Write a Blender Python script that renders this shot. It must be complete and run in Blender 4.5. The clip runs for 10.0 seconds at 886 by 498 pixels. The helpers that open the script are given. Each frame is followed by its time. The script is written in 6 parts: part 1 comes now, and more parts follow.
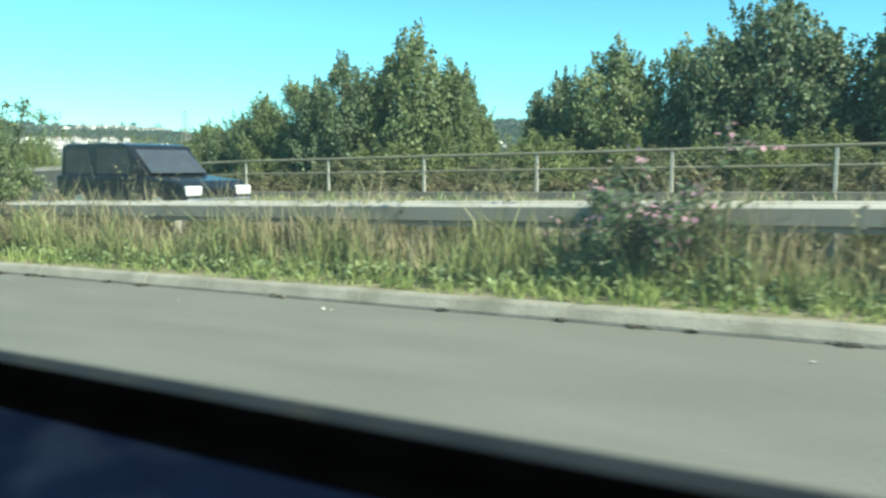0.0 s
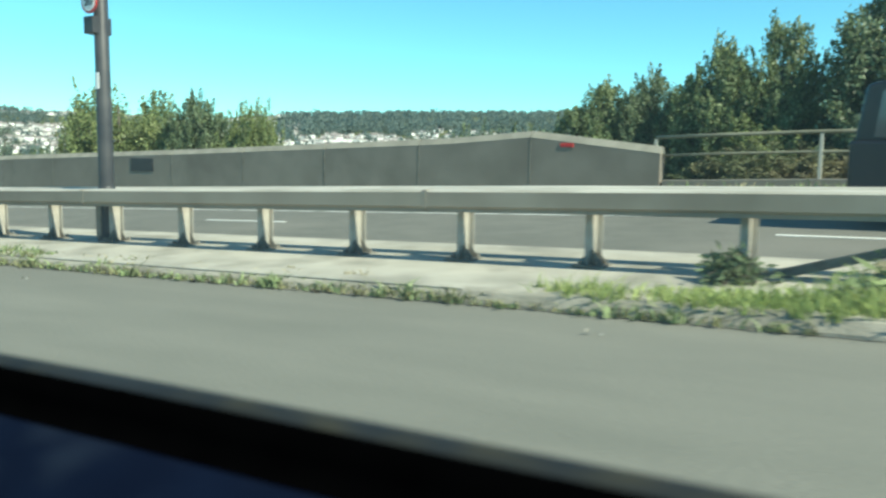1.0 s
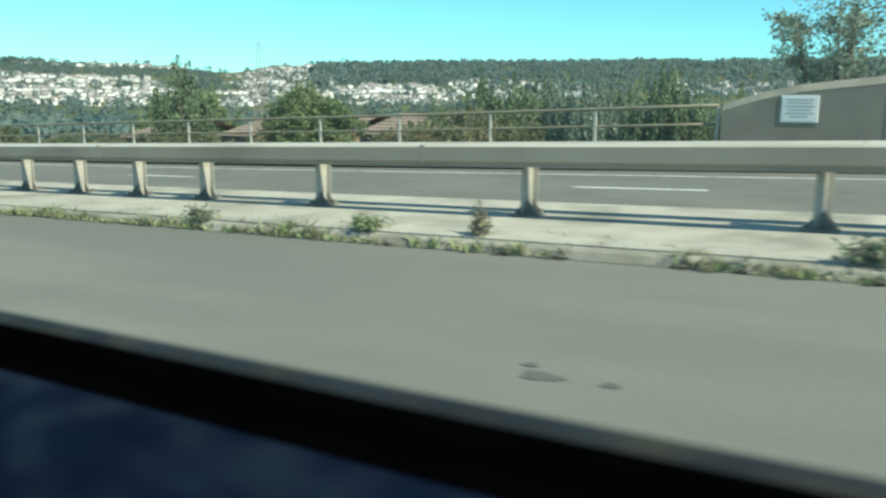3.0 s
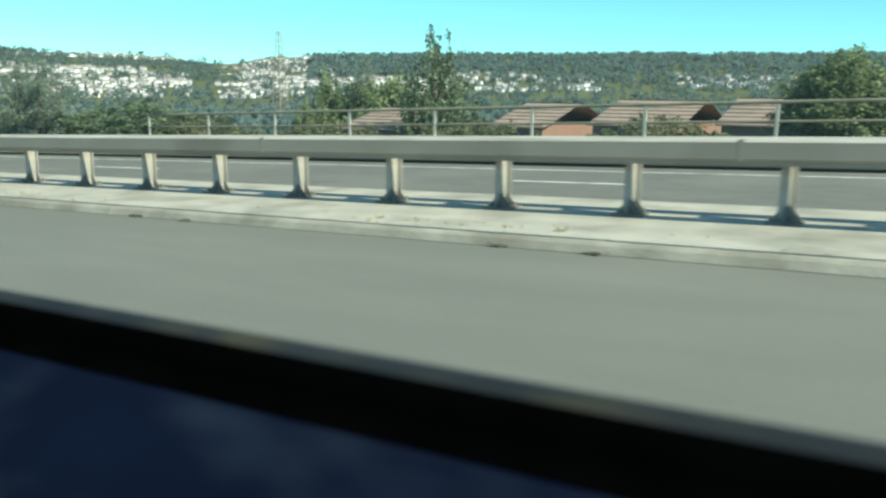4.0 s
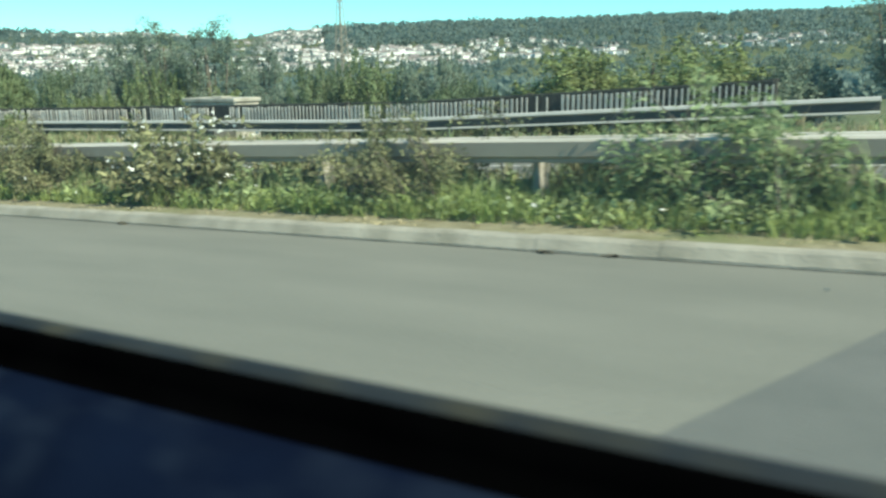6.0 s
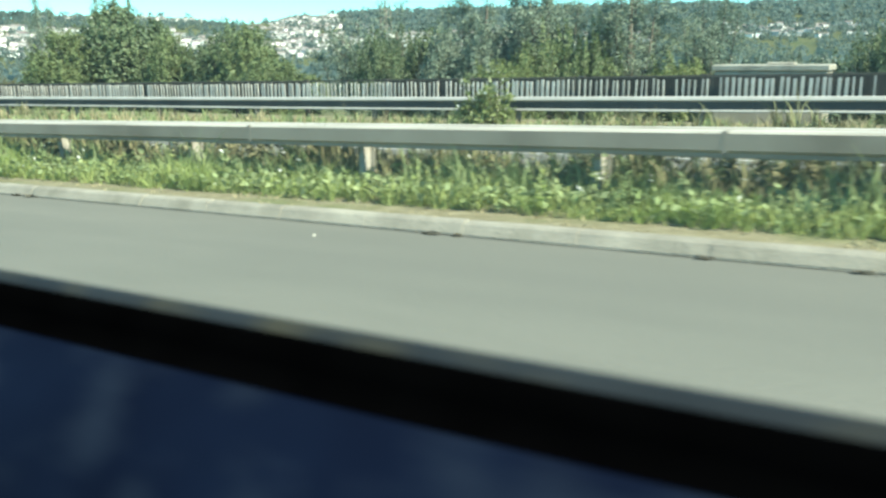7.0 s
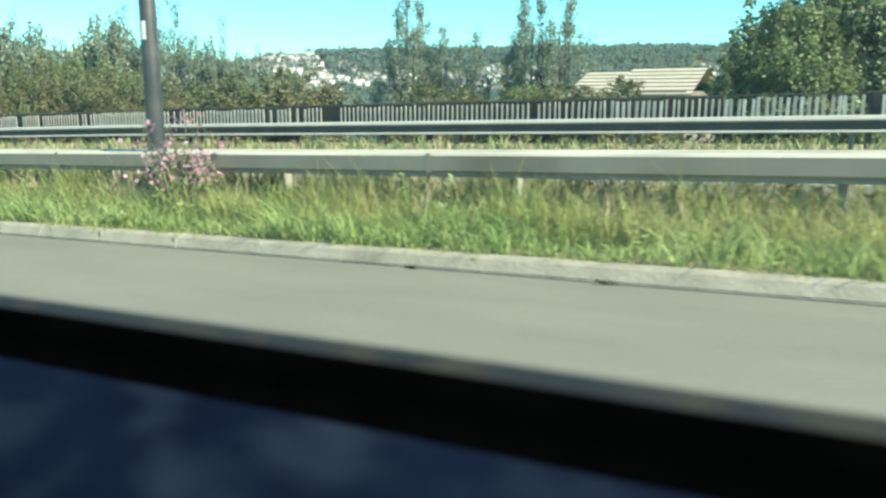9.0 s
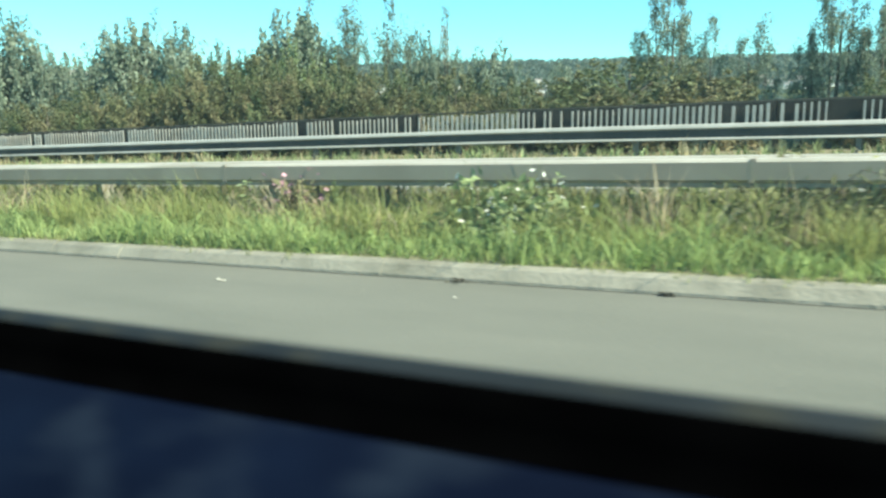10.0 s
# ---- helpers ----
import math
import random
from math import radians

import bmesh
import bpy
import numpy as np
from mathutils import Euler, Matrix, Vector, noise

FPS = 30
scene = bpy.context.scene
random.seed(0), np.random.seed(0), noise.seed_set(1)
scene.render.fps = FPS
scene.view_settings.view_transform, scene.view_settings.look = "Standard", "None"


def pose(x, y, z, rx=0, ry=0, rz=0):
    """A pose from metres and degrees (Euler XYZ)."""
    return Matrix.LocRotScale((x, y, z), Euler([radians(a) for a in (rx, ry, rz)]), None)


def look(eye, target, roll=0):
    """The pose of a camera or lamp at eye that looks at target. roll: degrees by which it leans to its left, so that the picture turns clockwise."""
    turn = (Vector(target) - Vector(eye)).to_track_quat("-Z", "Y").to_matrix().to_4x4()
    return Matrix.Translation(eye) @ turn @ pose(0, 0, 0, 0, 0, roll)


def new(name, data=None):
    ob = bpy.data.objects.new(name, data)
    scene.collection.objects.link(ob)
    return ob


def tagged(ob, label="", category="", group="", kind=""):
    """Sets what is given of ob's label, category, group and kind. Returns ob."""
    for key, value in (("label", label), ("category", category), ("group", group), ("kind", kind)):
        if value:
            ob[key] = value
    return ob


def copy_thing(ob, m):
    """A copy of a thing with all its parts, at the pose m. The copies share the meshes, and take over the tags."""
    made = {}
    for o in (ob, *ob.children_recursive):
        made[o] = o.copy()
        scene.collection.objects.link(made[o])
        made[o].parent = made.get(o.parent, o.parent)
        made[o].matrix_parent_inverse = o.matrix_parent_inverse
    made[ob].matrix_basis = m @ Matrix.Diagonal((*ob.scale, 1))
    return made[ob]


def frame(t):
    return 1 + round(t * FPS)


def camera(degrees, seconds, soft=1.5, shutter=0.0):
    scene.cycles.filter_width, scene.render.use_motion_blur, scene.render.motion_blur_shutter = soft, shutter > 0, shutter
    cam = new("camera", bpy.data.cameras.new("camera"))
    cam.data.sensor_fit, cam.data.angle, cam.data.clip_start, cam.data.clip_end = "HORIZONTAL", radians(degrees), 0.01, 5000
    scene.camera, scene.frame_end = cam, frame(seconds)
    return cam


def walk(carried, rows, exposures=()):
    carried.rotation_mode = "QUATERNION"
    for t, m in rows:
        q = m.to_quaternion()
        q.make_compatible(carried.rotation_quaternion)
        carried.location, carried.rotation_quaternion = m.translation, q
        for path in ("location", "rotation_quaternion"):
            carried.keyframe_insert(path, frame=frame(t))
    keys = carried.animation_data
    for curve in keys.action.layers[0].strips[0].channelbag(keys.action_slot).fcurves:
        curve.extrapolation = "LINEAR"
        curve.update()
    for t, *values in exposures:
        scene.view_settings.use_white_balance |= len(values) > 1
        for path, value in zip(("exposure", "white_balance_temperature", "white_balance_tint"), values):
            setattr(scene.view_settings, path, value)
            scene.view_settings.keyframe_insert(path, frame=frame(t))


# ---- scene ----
cam = camera(58.5, 10.0, soft=2.5, shutter=0.06)
cam.data.dof.use_dof, cam.data.dof.focus_distance, cam.data.dof.aperture_fstop = True, 14.0, 4.0
PATH = [
    (0, (0.000, -0.155, 1.189), (-5.232, 8.302, 0.136), 0.19),
    (0.5, (-7.960, -0.007, 0.874), (-12.917, 8.617, -0.154), 1.06),
    (1, (-15.908, 0.111, 0.693), (-20.946, 8.672, -0.461), 0.85),
    (1.5, (-23.923, 0.059, 0.464), (-29.223, 8.382, -1.165), 0.57),
    (2, (-32.521, 0.041, 0.174), (-37.897, 8.317, -1.437), 0.75),
    (2.5, (-40.605, -0.051, -0.092), (-45.874, 8.276, -1.798), 0.65),
    (3, (-49.166, -0.134, -0.374), (-54.316, 8.257, -2.130), 0.60),
    (4.5, (-75.124, -0.228, -1.172), (-80.109, 8.234, -3.053), 0.78),
    (5, (-83.850, -0.283, -1.386), (-88.833, 8.169, -3.316), 0.33),
    (6.5, (-110.309, -0.126, -2.110), (-115.278, 8.207, -4.389), -1.40),
    (7, (-119.158, -0.065, -2.412), (-124.189, 8.288, -4.755), -0.48),
    (7.5, (-127.729, -0.009, -2.675), (-132.813, 8.327, -4.956), -0.15),
    (8, (-135.973, 0.091, -2.902), (-140.994, 8.466, -5.163), 0.10),
    (8.5, (-143.722, 0.142, -3.148), (-148.423, 8.726, -5.298), 0.04),
    (9, (-150.725, 0.191, -3.334), (-155.365, 8.865, -5.209), -0.13),
    (9.5, (-156.559, 0.224, -3.528), (-161.150, 8.957, -5.227), -0.56),
    (10, (-162.936, 0.236, -3.715), (-167.549, 8.959, -5.408), -0.72),
]
walk(cam, [(t, look(eye, target, roll)) for t, eye, target, roll in PATH], exposures=[(0, 0.94, 6980, -6), (0.5, 0.96, 6980, -6), (1, 0.76, 6980, -6), (1.5, 0.6, 6980, -6), (4.5, 0.66, 6980, -6), (5, 0.62, 6980, -6), (6.5, 0.98, 7120, -6), (7, 1.18, 7120, -6), (8.5, 1.15, 7200, -6), (9, 1.14, 7400, -6), (10, 1.06, 7250, -6)])

# ---------------------------------------------------------------- light
SUN = Vector((0.71, -0.11, 0.68)).normalized()
world = bpy.data.worlds.new("sky")
world.use_nodes = True
scene.world = world
wn = world.node_tree
sky = wn.nodes.new("ShaderNodeTexSky")
sky.sky_type = 'NISHITA'
sky.sun_disc = False
sky.sun_elevation = math.asin(SUN.z)
sky.sun_rotation = math.atan2(SUN.x, SUN.y)
sky.altitude = 900
sky.air_density = 1.0
sky.dust_density = 0.0
sky.ozone_density = 4.0
wn.nodes["Background"].inputs["Strength"].default_value = 0.13
tint = wn.nodes.new("ShaderNodeMix")
tint.data_type, tint.blend_type = 'RGBA', 'MULTIPLY'
tint.inputs["Factor"].default_value = 1.0
tint.inputs["B"].default_value = (0.51, 0.96, 0.97, 1)
wn.links.new(sky.outputs[0], tint.inputs["A"])
wn.links.new(tint.outputs["Result"], wn.nodes["Background"].inputs[0])
sun_data = bpy.data.lights.new("sun", 'SUN')
sun_data.energy = 4.75
sun_data.angle = radians(0.55)
sun_data.color = (1.0, 0.95, 0.86)
sun = new("sun", sun_data)
sun.matrix_world = look(SUN * 100, (0, 0, 0))


# ---------------------------------------------------------------- materials
def surf(name, c1, c2, scale=6.0, rough=0.85, bump=0.2, fine=60.0, metal=0.0, stain=None, stain_scale=0.5,
         island=0.0, obj_random=0.0, shine=0.0, spec=0.4, stretch=None, placed=False):
    """Two-scale noise material; island or obj_random vary the brightness piece by piece, shine lets light pass the leaves."""
    m = bpy.data.materials.new(name)
    m.use_nodes = True
    nt = m.node_tree
    b = nt.nodes["Principled BSDF"]
    tc = nt.nodes.new("ShaderNodeTexCoord")
    coord = nt.nodes.new("ShaderNodeNewGeometry").outputs["Position"] if placed else tc.outputs["Object"]
    if stretch:
        mp = nt.nodes.new("ShaderNodeMapping")
        mp.inputs["Scale"].default_value = stretch
        nt.links.new(coord, mp.inputs["Vector"])
        coord = mp.outputs["Vector"]

    def noise_tex(s, detail=4):
        n = nt.nodes.new("ShaderNodeTexNoise")
        n.inputs["Scale"].default_value = s
        n.inputs["Detail"].default_value = detail
        nt.links.new(coord, n.inputs["Vector"])
        return n.outputs["Fac"]

    def ramp(fac, lo, hi):
        r = nt.nodes.new("ShaderNodeMapRange")
        r.inputs["From Min"].default_value, r.inputs["From Max"].default_value = lo, hi
        nt.links.new(fac, r.inputs["Value"])
        return r.outputs["Result"]

    def mix(fac, a, c, mode='MIX'):
        x = nt.nodes.new("ShaderNodeMix")
        x.data_type, x.blend_type = 'RGBA', mode
        if isinstance(fac, float):
            x.inputs["Factor"].default_value = fac
        else:
            nt.links.new(fac, x.inputs["Factor"])
        for sock, v in ((x.inputs["A"], a), (x.inputs["B"], c)):
            if isinstance(v, tuple):
                sock.default_value = (*v, 1)
            else:
                nt.links.new(v, sock)
        return x.outputs["Result"]

    col = mix(ramp(noise_tex(scale), 0.3, 0.7), c1, c2)
    if stain:
        col = mix(ramp(noise_tex(stain_scale, 6), 0.48, 0.72), col, stain)
    if island or obj_random:
        if island:
            g = nt.nodes.new("ShaderNodeNewGeometry").outputs["Random Per Island"]
        else:
            g = nt.nodes.new("ShaderNodeObjectInfo").outputs["Random"]
        hs = nt.nodes.new("ShaderNodeHueSaturation")
        r = nt.nodes.new("ShaderNodeMapRange")
        k = island or obj_random
        r.inputs["To Min"].default_value, r.inputs["To Max"].default_value = 1 - k, 1 + k
        nt.links.new(g, r.inputs["Value"])
        nt.links.new(r.outputs["Result"], hs.inputs["Value"])
        nt.links.new(col, hs.inputs["Color"])
        col = hs.outputs["Color"]
    nt.links.new(col, b.inputs["Base Color"])
    b.inputs["Roughness"].default_value = rough
    b.inputs["Metallic"].default_value = metal
    b.inputs["Specular IOR Level"].default_value = spec
    if bump:
        bp = nt.nodes.new("ShaderNodeBump")
        bp.inputs["Strength"].default_value = bump
        bp.inputs["Distance"].default_value = 0.02
        nt.links.new(noise_tex(fine, 3), bp.inputs["Height"])
        nt.links.new(bp.outputs["Normal"], b.inputs["Normal"])
    if shine:
        tr = nt.nodes.new("ShaderNodeBsdfTranslucent")
        nt.links.new(col, tr.inputs["Color"])
        ms = nt.nodes.new("ShaderNodeMixShader")
        ms.inputs["Fac"].default_value = shine
        nt.links.new(b.outputs["BSDF"], ms.inputs[1])
        nt.links.new(tr.outputs["BSDF"], ms.inputs[2])
        nt.links.new(ms.outputs["Shader"], nt.nodes["Material Output"].inputs["Surface"])
    return m


ASPHALT = surf("asphalt", (0.162, 0.163, 0.139), (0.196, 0.194, 0.165), 2.2, 0.9, 0.5, 90, stain=(0.155, 0.156, 0.134), stain_scale=0.35, spec=0.15, stretch=(0.25, 1, 1))
ASPHALT_DARK = surf("newer_asphalt", (0.115, 0.119, 0.111), (0.138, 0.14, 0.13), 3, 0.88, 0.5, 90, spec=0.2)
ASPHALT_FAR = surf("far_asphalt", (0.13, 0.13, 0.113), (0.158, 0.156, 0.136), 2.5, 0.95, 0.3, 60, stain=(0.175, 0.17, 0.147), spec=0.1)
CONCRETE = surf("pale_concrete", (0.33, 0.315, 0.262), (0.44, 0.415, 0.35), 2.2, 0.9, 0.4, 50, stain=(0.22, 0.21, 0.172), stain_scale=1.5)
KERB = surf("kerb_concrete", (0.25, 0.236, 0.192), (0.35, 0.33, 0.27), 4, 0.92, 0.4, 35, stain=(0.17, 0.16, 0.12), stain_scale=1.6, obj_random=0.02, placed=True)
WALLMAT = surf("weathered_concrete", (0.2, 0.178, 0.148), (0.245, 0.22, 0.184), 1.4, 0.92, 0.15, 25, stain=(0.17, 0.15, 0.124), stain_scale=0.8, obj_random=0.06)
COPING = surf("coping_concrete", (0.22, 0.21, 0.17), (0.28, 0.265, 0.22), 2.5, 0.9, 0.3, 30, stain=(0.18, 0.17, 0.14), stain_scale=1.5)
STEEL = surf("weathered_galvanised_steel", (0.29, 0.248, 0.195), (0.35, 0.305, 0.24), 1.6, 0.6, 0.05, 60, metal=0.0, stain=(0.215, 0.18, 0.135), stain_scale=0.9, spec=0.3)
# paler steel for beam tops: the sunlight on them is in the colour
SUNLIT_TOP = surf("sunlit_top_steel", (0.41, 0.38, 0.325), (0.52, 0.485, 0.415), 2.0, 0.6, 0.05, 60, stain=(0.31, 0.285, 0.23), stain_scale=2.2, stretch=(0.4, 1, 1))
STEEL_DARK = surf("shaded_rusty_steel", (0.16, 0.15, 0.125), (0.24, 0.225, 0.19), 8, 0.75, 0.15, 60, metal=0.2, stain=(0.1, 0.08, 0.06), stain_scale=5)
RAILMAT = surf("dull_painted_rail", (0.17, 0.16, 0.11), (0.25, 0.235, 0.17), 3, 0.7, 0.1, 40)
PALE_POST = surf("pale_painted_post", (0.4, 0.38, 0.32), (0.5, 0.48, 0.41), 6, 0.7, 0.1, 40)
SLAT = surf("silvered_timber", (0.5, 0.475, 0.42), (0.66, 0.63, 0.56), 9, 0.85, 0.3, 40, obj_random=0.25, stretch=(1, 1, 0.2))
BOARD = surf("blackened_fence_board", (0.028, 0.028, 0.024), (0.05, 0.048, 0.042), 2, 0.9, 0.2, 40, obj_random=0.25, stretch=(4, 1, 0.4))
DARKRAIL = surf("dark_timber_rail", (0.07, 0.062, 0.05), (0.11, 0.1, 0.08), 5, 0.85, 0.2, 40)
POLEMAT = surf("dark_grey_painted_steel", (0.032, 0.034, 0.038), (0.052, 0.054, 0.058), 5, 0.5, 0.05, 40, stain=(0.08, 0.08, 0.078), stain_scale=2)
WHITE = surf("white_plate", (0.74, 0.75, 0.74), (0.8, 0.8, 0.79), 8, 0.45, 0)
LINE = surf("worn_white_road_paint", (0.55, 0.55, 0.5), (0.7, 0.69, 0.64), 12, 0.8, 0.2, 60, stain=(0.3, 0.3, 0.27), stain_scale=3)
RED = surf("red_sign_border", (0.55, 0.03, 0.03), (0.6, 0.05, 0.04), 5, 0.4, 0)
BLACK = surf("black_paint", (0.01, 0.01, 0.011), (0.016, 0.016, 0.017), 5, 0.5, 0)
GREYTEXT = surf("grey_lettering", (0.32, 0.34, 0.37), (0.4, 0.42, 0.44), 5, 0.6, 0)
PLAQUE = surf("dark_plaque", (0.03, 0.03, 0.032), (0.045, 0.045, 0.048), 6, 0.5, 0.05, 40)
SOIL = surf("dry_soil_and_litter", (0.17, 0.15, 0.085), (0.26, 0.235, 0.15), 7, 0.95, 0.6, 30, stain=(0.13, 0.15, 0.06), stain_scale=1.1)
GROUND = surf("rough_grassland", (0.06, 0.085, 0.03), (0.12, 0.12, 0.05), 0.08, 0.95, 0.3, 3, stain=(0.04, 0.065, 0.025), stain_scale=0.012)
GRASS = surf("fresh_grass_blades", (0.26, 0.35, 0.105), (0.43, 0.485, 0.195), 0.9, 0.75, 0, island=0.35, shine=0.45)
LUSHGRASS = surf("bright_yellow_green_grass", (0.31, 0.37, 0.12), (0.47, 0.48, 0.22), 0.8, 0.75, 0, island=0.35, shine=0.5)
SEEDHEAD = surf("straw_pink_seed_heads", (0.36, 0.3, 0.2), (0.5, 0.43, 0.31), 0.9, 0.8, 0, island=0.35, shine=0.25)
FRESHGRASS = surf("fresh_green_verge_grass", (0.265, 0.375, 0.125), (0.42, 0.495, 0.22), 0.8, 0.75, 0, island=0.35, shine=0.45)
DRYGRASS = surf("dry_grass_stems", (0.36, 0.31, 0.18), (0.46, 0.41, 0.26), 0.9, 0.8, 0, island=0.35, shine=0.25)
STEMS = surf("yellow_green_stems", (0.24, 0.285, 0.11), (0.37, 0.39, 0.18), 0.9, 0.75, 0, island=0.4, shine=0.4)
DULLWEED = surf("dull_olive_weeds", (0.15, 0.165, 0.075), (0.26, 0.25, 0.13), 2, 0.8, 0, island=0.5, shine=0.25)
WEED = surf("broad_weed_leaves", (0.2, 0.265, 0.115), (0.33, 0.39, 0.195), 1.5, 0.7, 0, island=0.4, shine=0.3)
BRUSH = surf("brown_dead_stalks", (0.19, 0.18, 0.095), (0.28, 0.265, 0.15), 2, 0.85, 0, island=0.35, shine=0.2)
RUSTY = surf("rust_brown_seed_heads", (0.22, 0.18, 0.11), (0.29, 0.24, 0.15), 2, 0.85, 0, island=0.35, shine=0.25)
PINK = surf("pink_petals", (0.5, 0.25, 0.33), (0.6, 0.38, 0.43), 6, 0.7, 0, island=0.3, shine=0.3)
PETAL = surf("white_petals", (0.75, 0.75, 0.68), (0.82, 0.82, 0.76), 6, 0.7, 0, island=0.15, shine=0.3)
LEAF_B = surf("mid_green_leaves", (0.12, 0.165, 0.068), (0.25, 0.3, 0.14), 0.7, 0.5, 0, island=0.42, shine=0.35)
LEAF_G = surf("yellow_green_leaves", (0.165, 0.21, 0.075), (0.3, 0.34, 0.145), 0.8, 0.5, 0, island=0.45, shine=0.4)
LEAF_P = surf("grey_green_poplar_leaves", (0.165, 0.22, 0.16), (0.285, 0.335, 0.25), 0.8, 0.5, 0, island=0.42, shine=0.4)
LEAF_D = surf("dark_green_leaves", (0.1, 0.142, 0.072), (0.195, 0.245, 0.13), 0.8, 0.5, 0, island=0.42, shine=0.32)
LEAF_R = surf("autumn_scrub_leaves", (0.125, 0.17, 0.08), (0.27, 0.225, 0.13), 0.5, 0.75, 0, island=0.42, shine=0.35)
BARK = surf("grey_brown_bark", (0.1, 0.085, 0.065), (0.17, 0.15, 0.12), 12, 0.9, 0.5, 30)
# far leaves lightened and blued: the distance haze is in their colour
HAZEWOOD = surf("hazy_distant_woodland", (0.18, 0.24, 0.215), (0.225, 0.285, 0.25), 0.03, 0.95, 0, island=0.12, shine=0.6)
RENDERW = surf("pale_rendered_walls", (0.72, 0.7, 0.66), (0.84, 0.82, 0.78), 0.5, 0.85, 0, obj_random=0.18)
TOWNWALL = surf("town_render", (0.68, 0.66, 0.62), (0.84, 0.83, 0.8), 0.5, 0.85, 0, island=0.35)
TOWNROOF = surf("town_slate", (0.2, 0.18, 0.17), (0.3, 0.26, 0.24), 0.6, 0.8, 0, island=0.3)
SLATE = surf("grey_slate_roof", (0.2, 0.18, 0.17), (0.3, 0.26, 0.24), 0.6, 0.8, 0, obj_random=0.3)
BRICK = surf("red_brick", (0.25, 0.15, 0.11), (0.31, 0.19, 0.145), 5, 0.9, 0.2, 20)
CLAYROOF = surf("faded_clay_roof", (0.25, 0.185, 0.145), (0.33, 0.25, 0.2), 3, 0.9, 0.2, 20, stain=(0.2, 0.17, 0.12), stain_scale=0.7)
TILEROOF = surf("pale_ribbed_roof", (0.36, 0.33, 0.27), (0.45, 0.41, 0.34), 3, 0.85, 0.2, 20)
# navy and rubber darkened for cabin shade; navy stain paints blotchy reflections
PAINT_NAVY = surf("shaded_navy_car_paint", (0.0014, 0.0034, 0.0115), (0.0026, 0.006, 0.0175), 9, 0.8, 0, spec=0.05, stain=(0.011, 0.017, 0.03), stain_scale=13)
RUBBER = surf("shaded_black_rubber_seal", (0.0006, 0.0006, 0.0007), (0.0012, 0.0012, 0.0013), 20, 1.0, 0, spec=0.0)
SEALGREY = surf("grey_window_edge_trim", (0.013, 0.017, 0.021), (0.022, 0.027, 0.031), 10, 0.7, 0.03, 40, stain=(0.045, 0.043, 0.03), stain_scale=22, spec=0.1)
CARDARK = surf("black_car_paint", (0.012, 0.013, 0.016), (0.016, 0.017, 0.02), 3, 0.25, 0, spec=0.5)
CARBLUE = surf("dark_blue_car_paint", (0.01, 0.018, 0.055), (0.013, 0.024, 0.07), 3, 0.25, 0, spec=0.5)
TYRE = surf("tyre_rubber", (0.015, 0.015, 0.015), (0.025, 0.025, 0.025), 20, 0.85, 0.1, 60)
CHROME = surf("bright_metal", (0.6, 0.6, 0.6), (0.7, 0.7, 0.7), 8, 0.3, 0, metal=0.9)
DARKGLASS = surf("tinted_window_glass", (0.05, 0.058, 0.068), (0.07, 0.078, 0.09), 3, 0.06, 0, spec=0.8)
LAMPGLASS = surf("clear_headlamp_glass", (0.75, 0.75, 0.75), (0.82, 0.82, 0.82), 3, 0.1, 0)


def dusty_glass(name, dust):
    """Clear window glass under a thin even film of pale dust."""
    m = bpy.data.materials.new(name)
    m.use_nodes = True
    nt = m.node_tree
    out = nt.nodes["Material Output"]
    clear = nt.nodes.new("ShaderNodeBsdfTransparent")
    film = nt.nodes.new("ShaderNodeBsdfDiffuse")
    back = nt.nodes.new("ShaderNodeBsdfTranslucent")
    film.inputs["Color"].default_value = back.inputs["Color"].default_value = (0.8, 0.79, 0.76, 1)
    both, mix = nt.nodes.new("ShaderNodeMixShader"), nt.nodes.new("ShaderNodeMixShader")
    nt.links.new(film.outputs[0], both.inputs[1])
    nt.links.new(back.outputs[0], both.inputs[2])
    mix.inputs["Fac"].default_value = dust
    nt.links.new(clear.outputs[0], mix.inputs[1])
    nt.links.new(both.outputs[0], mix.inputs[2])
    nt.links.new(mix.outputs[0], out.inputs["Surface"])
    return m


PANE = dusty_glass("dusty_window_glass", 0.05)


# ---------------------------------------------------------------- lie of the land
GRADE = 0.0297
BANK_X = [-170, -150, -133, -113, -90, -60, -35, -18, 0]
BANK = [0.0129, 0.0043, -0.0103, -0.0245, 0.007, 0.0159, 0.0313, 0.0407, 0.03]


def lie(x, y):
    """Height of the carriageway's surface: a steady fall along the road and a changing cross fall."""
    return GRADE * np.clip(x, -260, 90) + np.interp(x, BANK_X, BANK) * np.clip(y, -9, 24)


def smooth(v):
    v = np.clip(v, 0, 1)
    return v * v * (3 - 2 * v)


def wave(a, seed):
    return (np.sin(a * 3.1 + seed) + 0.6 * np.sin(a * 7.7 + seed * 2.3) + 0.4 * np.sin(a * 17.3 + seed * 1.7)) / 2


CREST_AZ = [-1.3, -1.0, -0.9, -0.84, -0.79, -0.745, -0.66, -0.5, -0.25, 0.0, 0.3]
CREST_EL = [2.5, 2.4, 2.42, 2.3, 2.0, 2.5, 2.6, 2.9, 2.95, 2.9, 2.75]


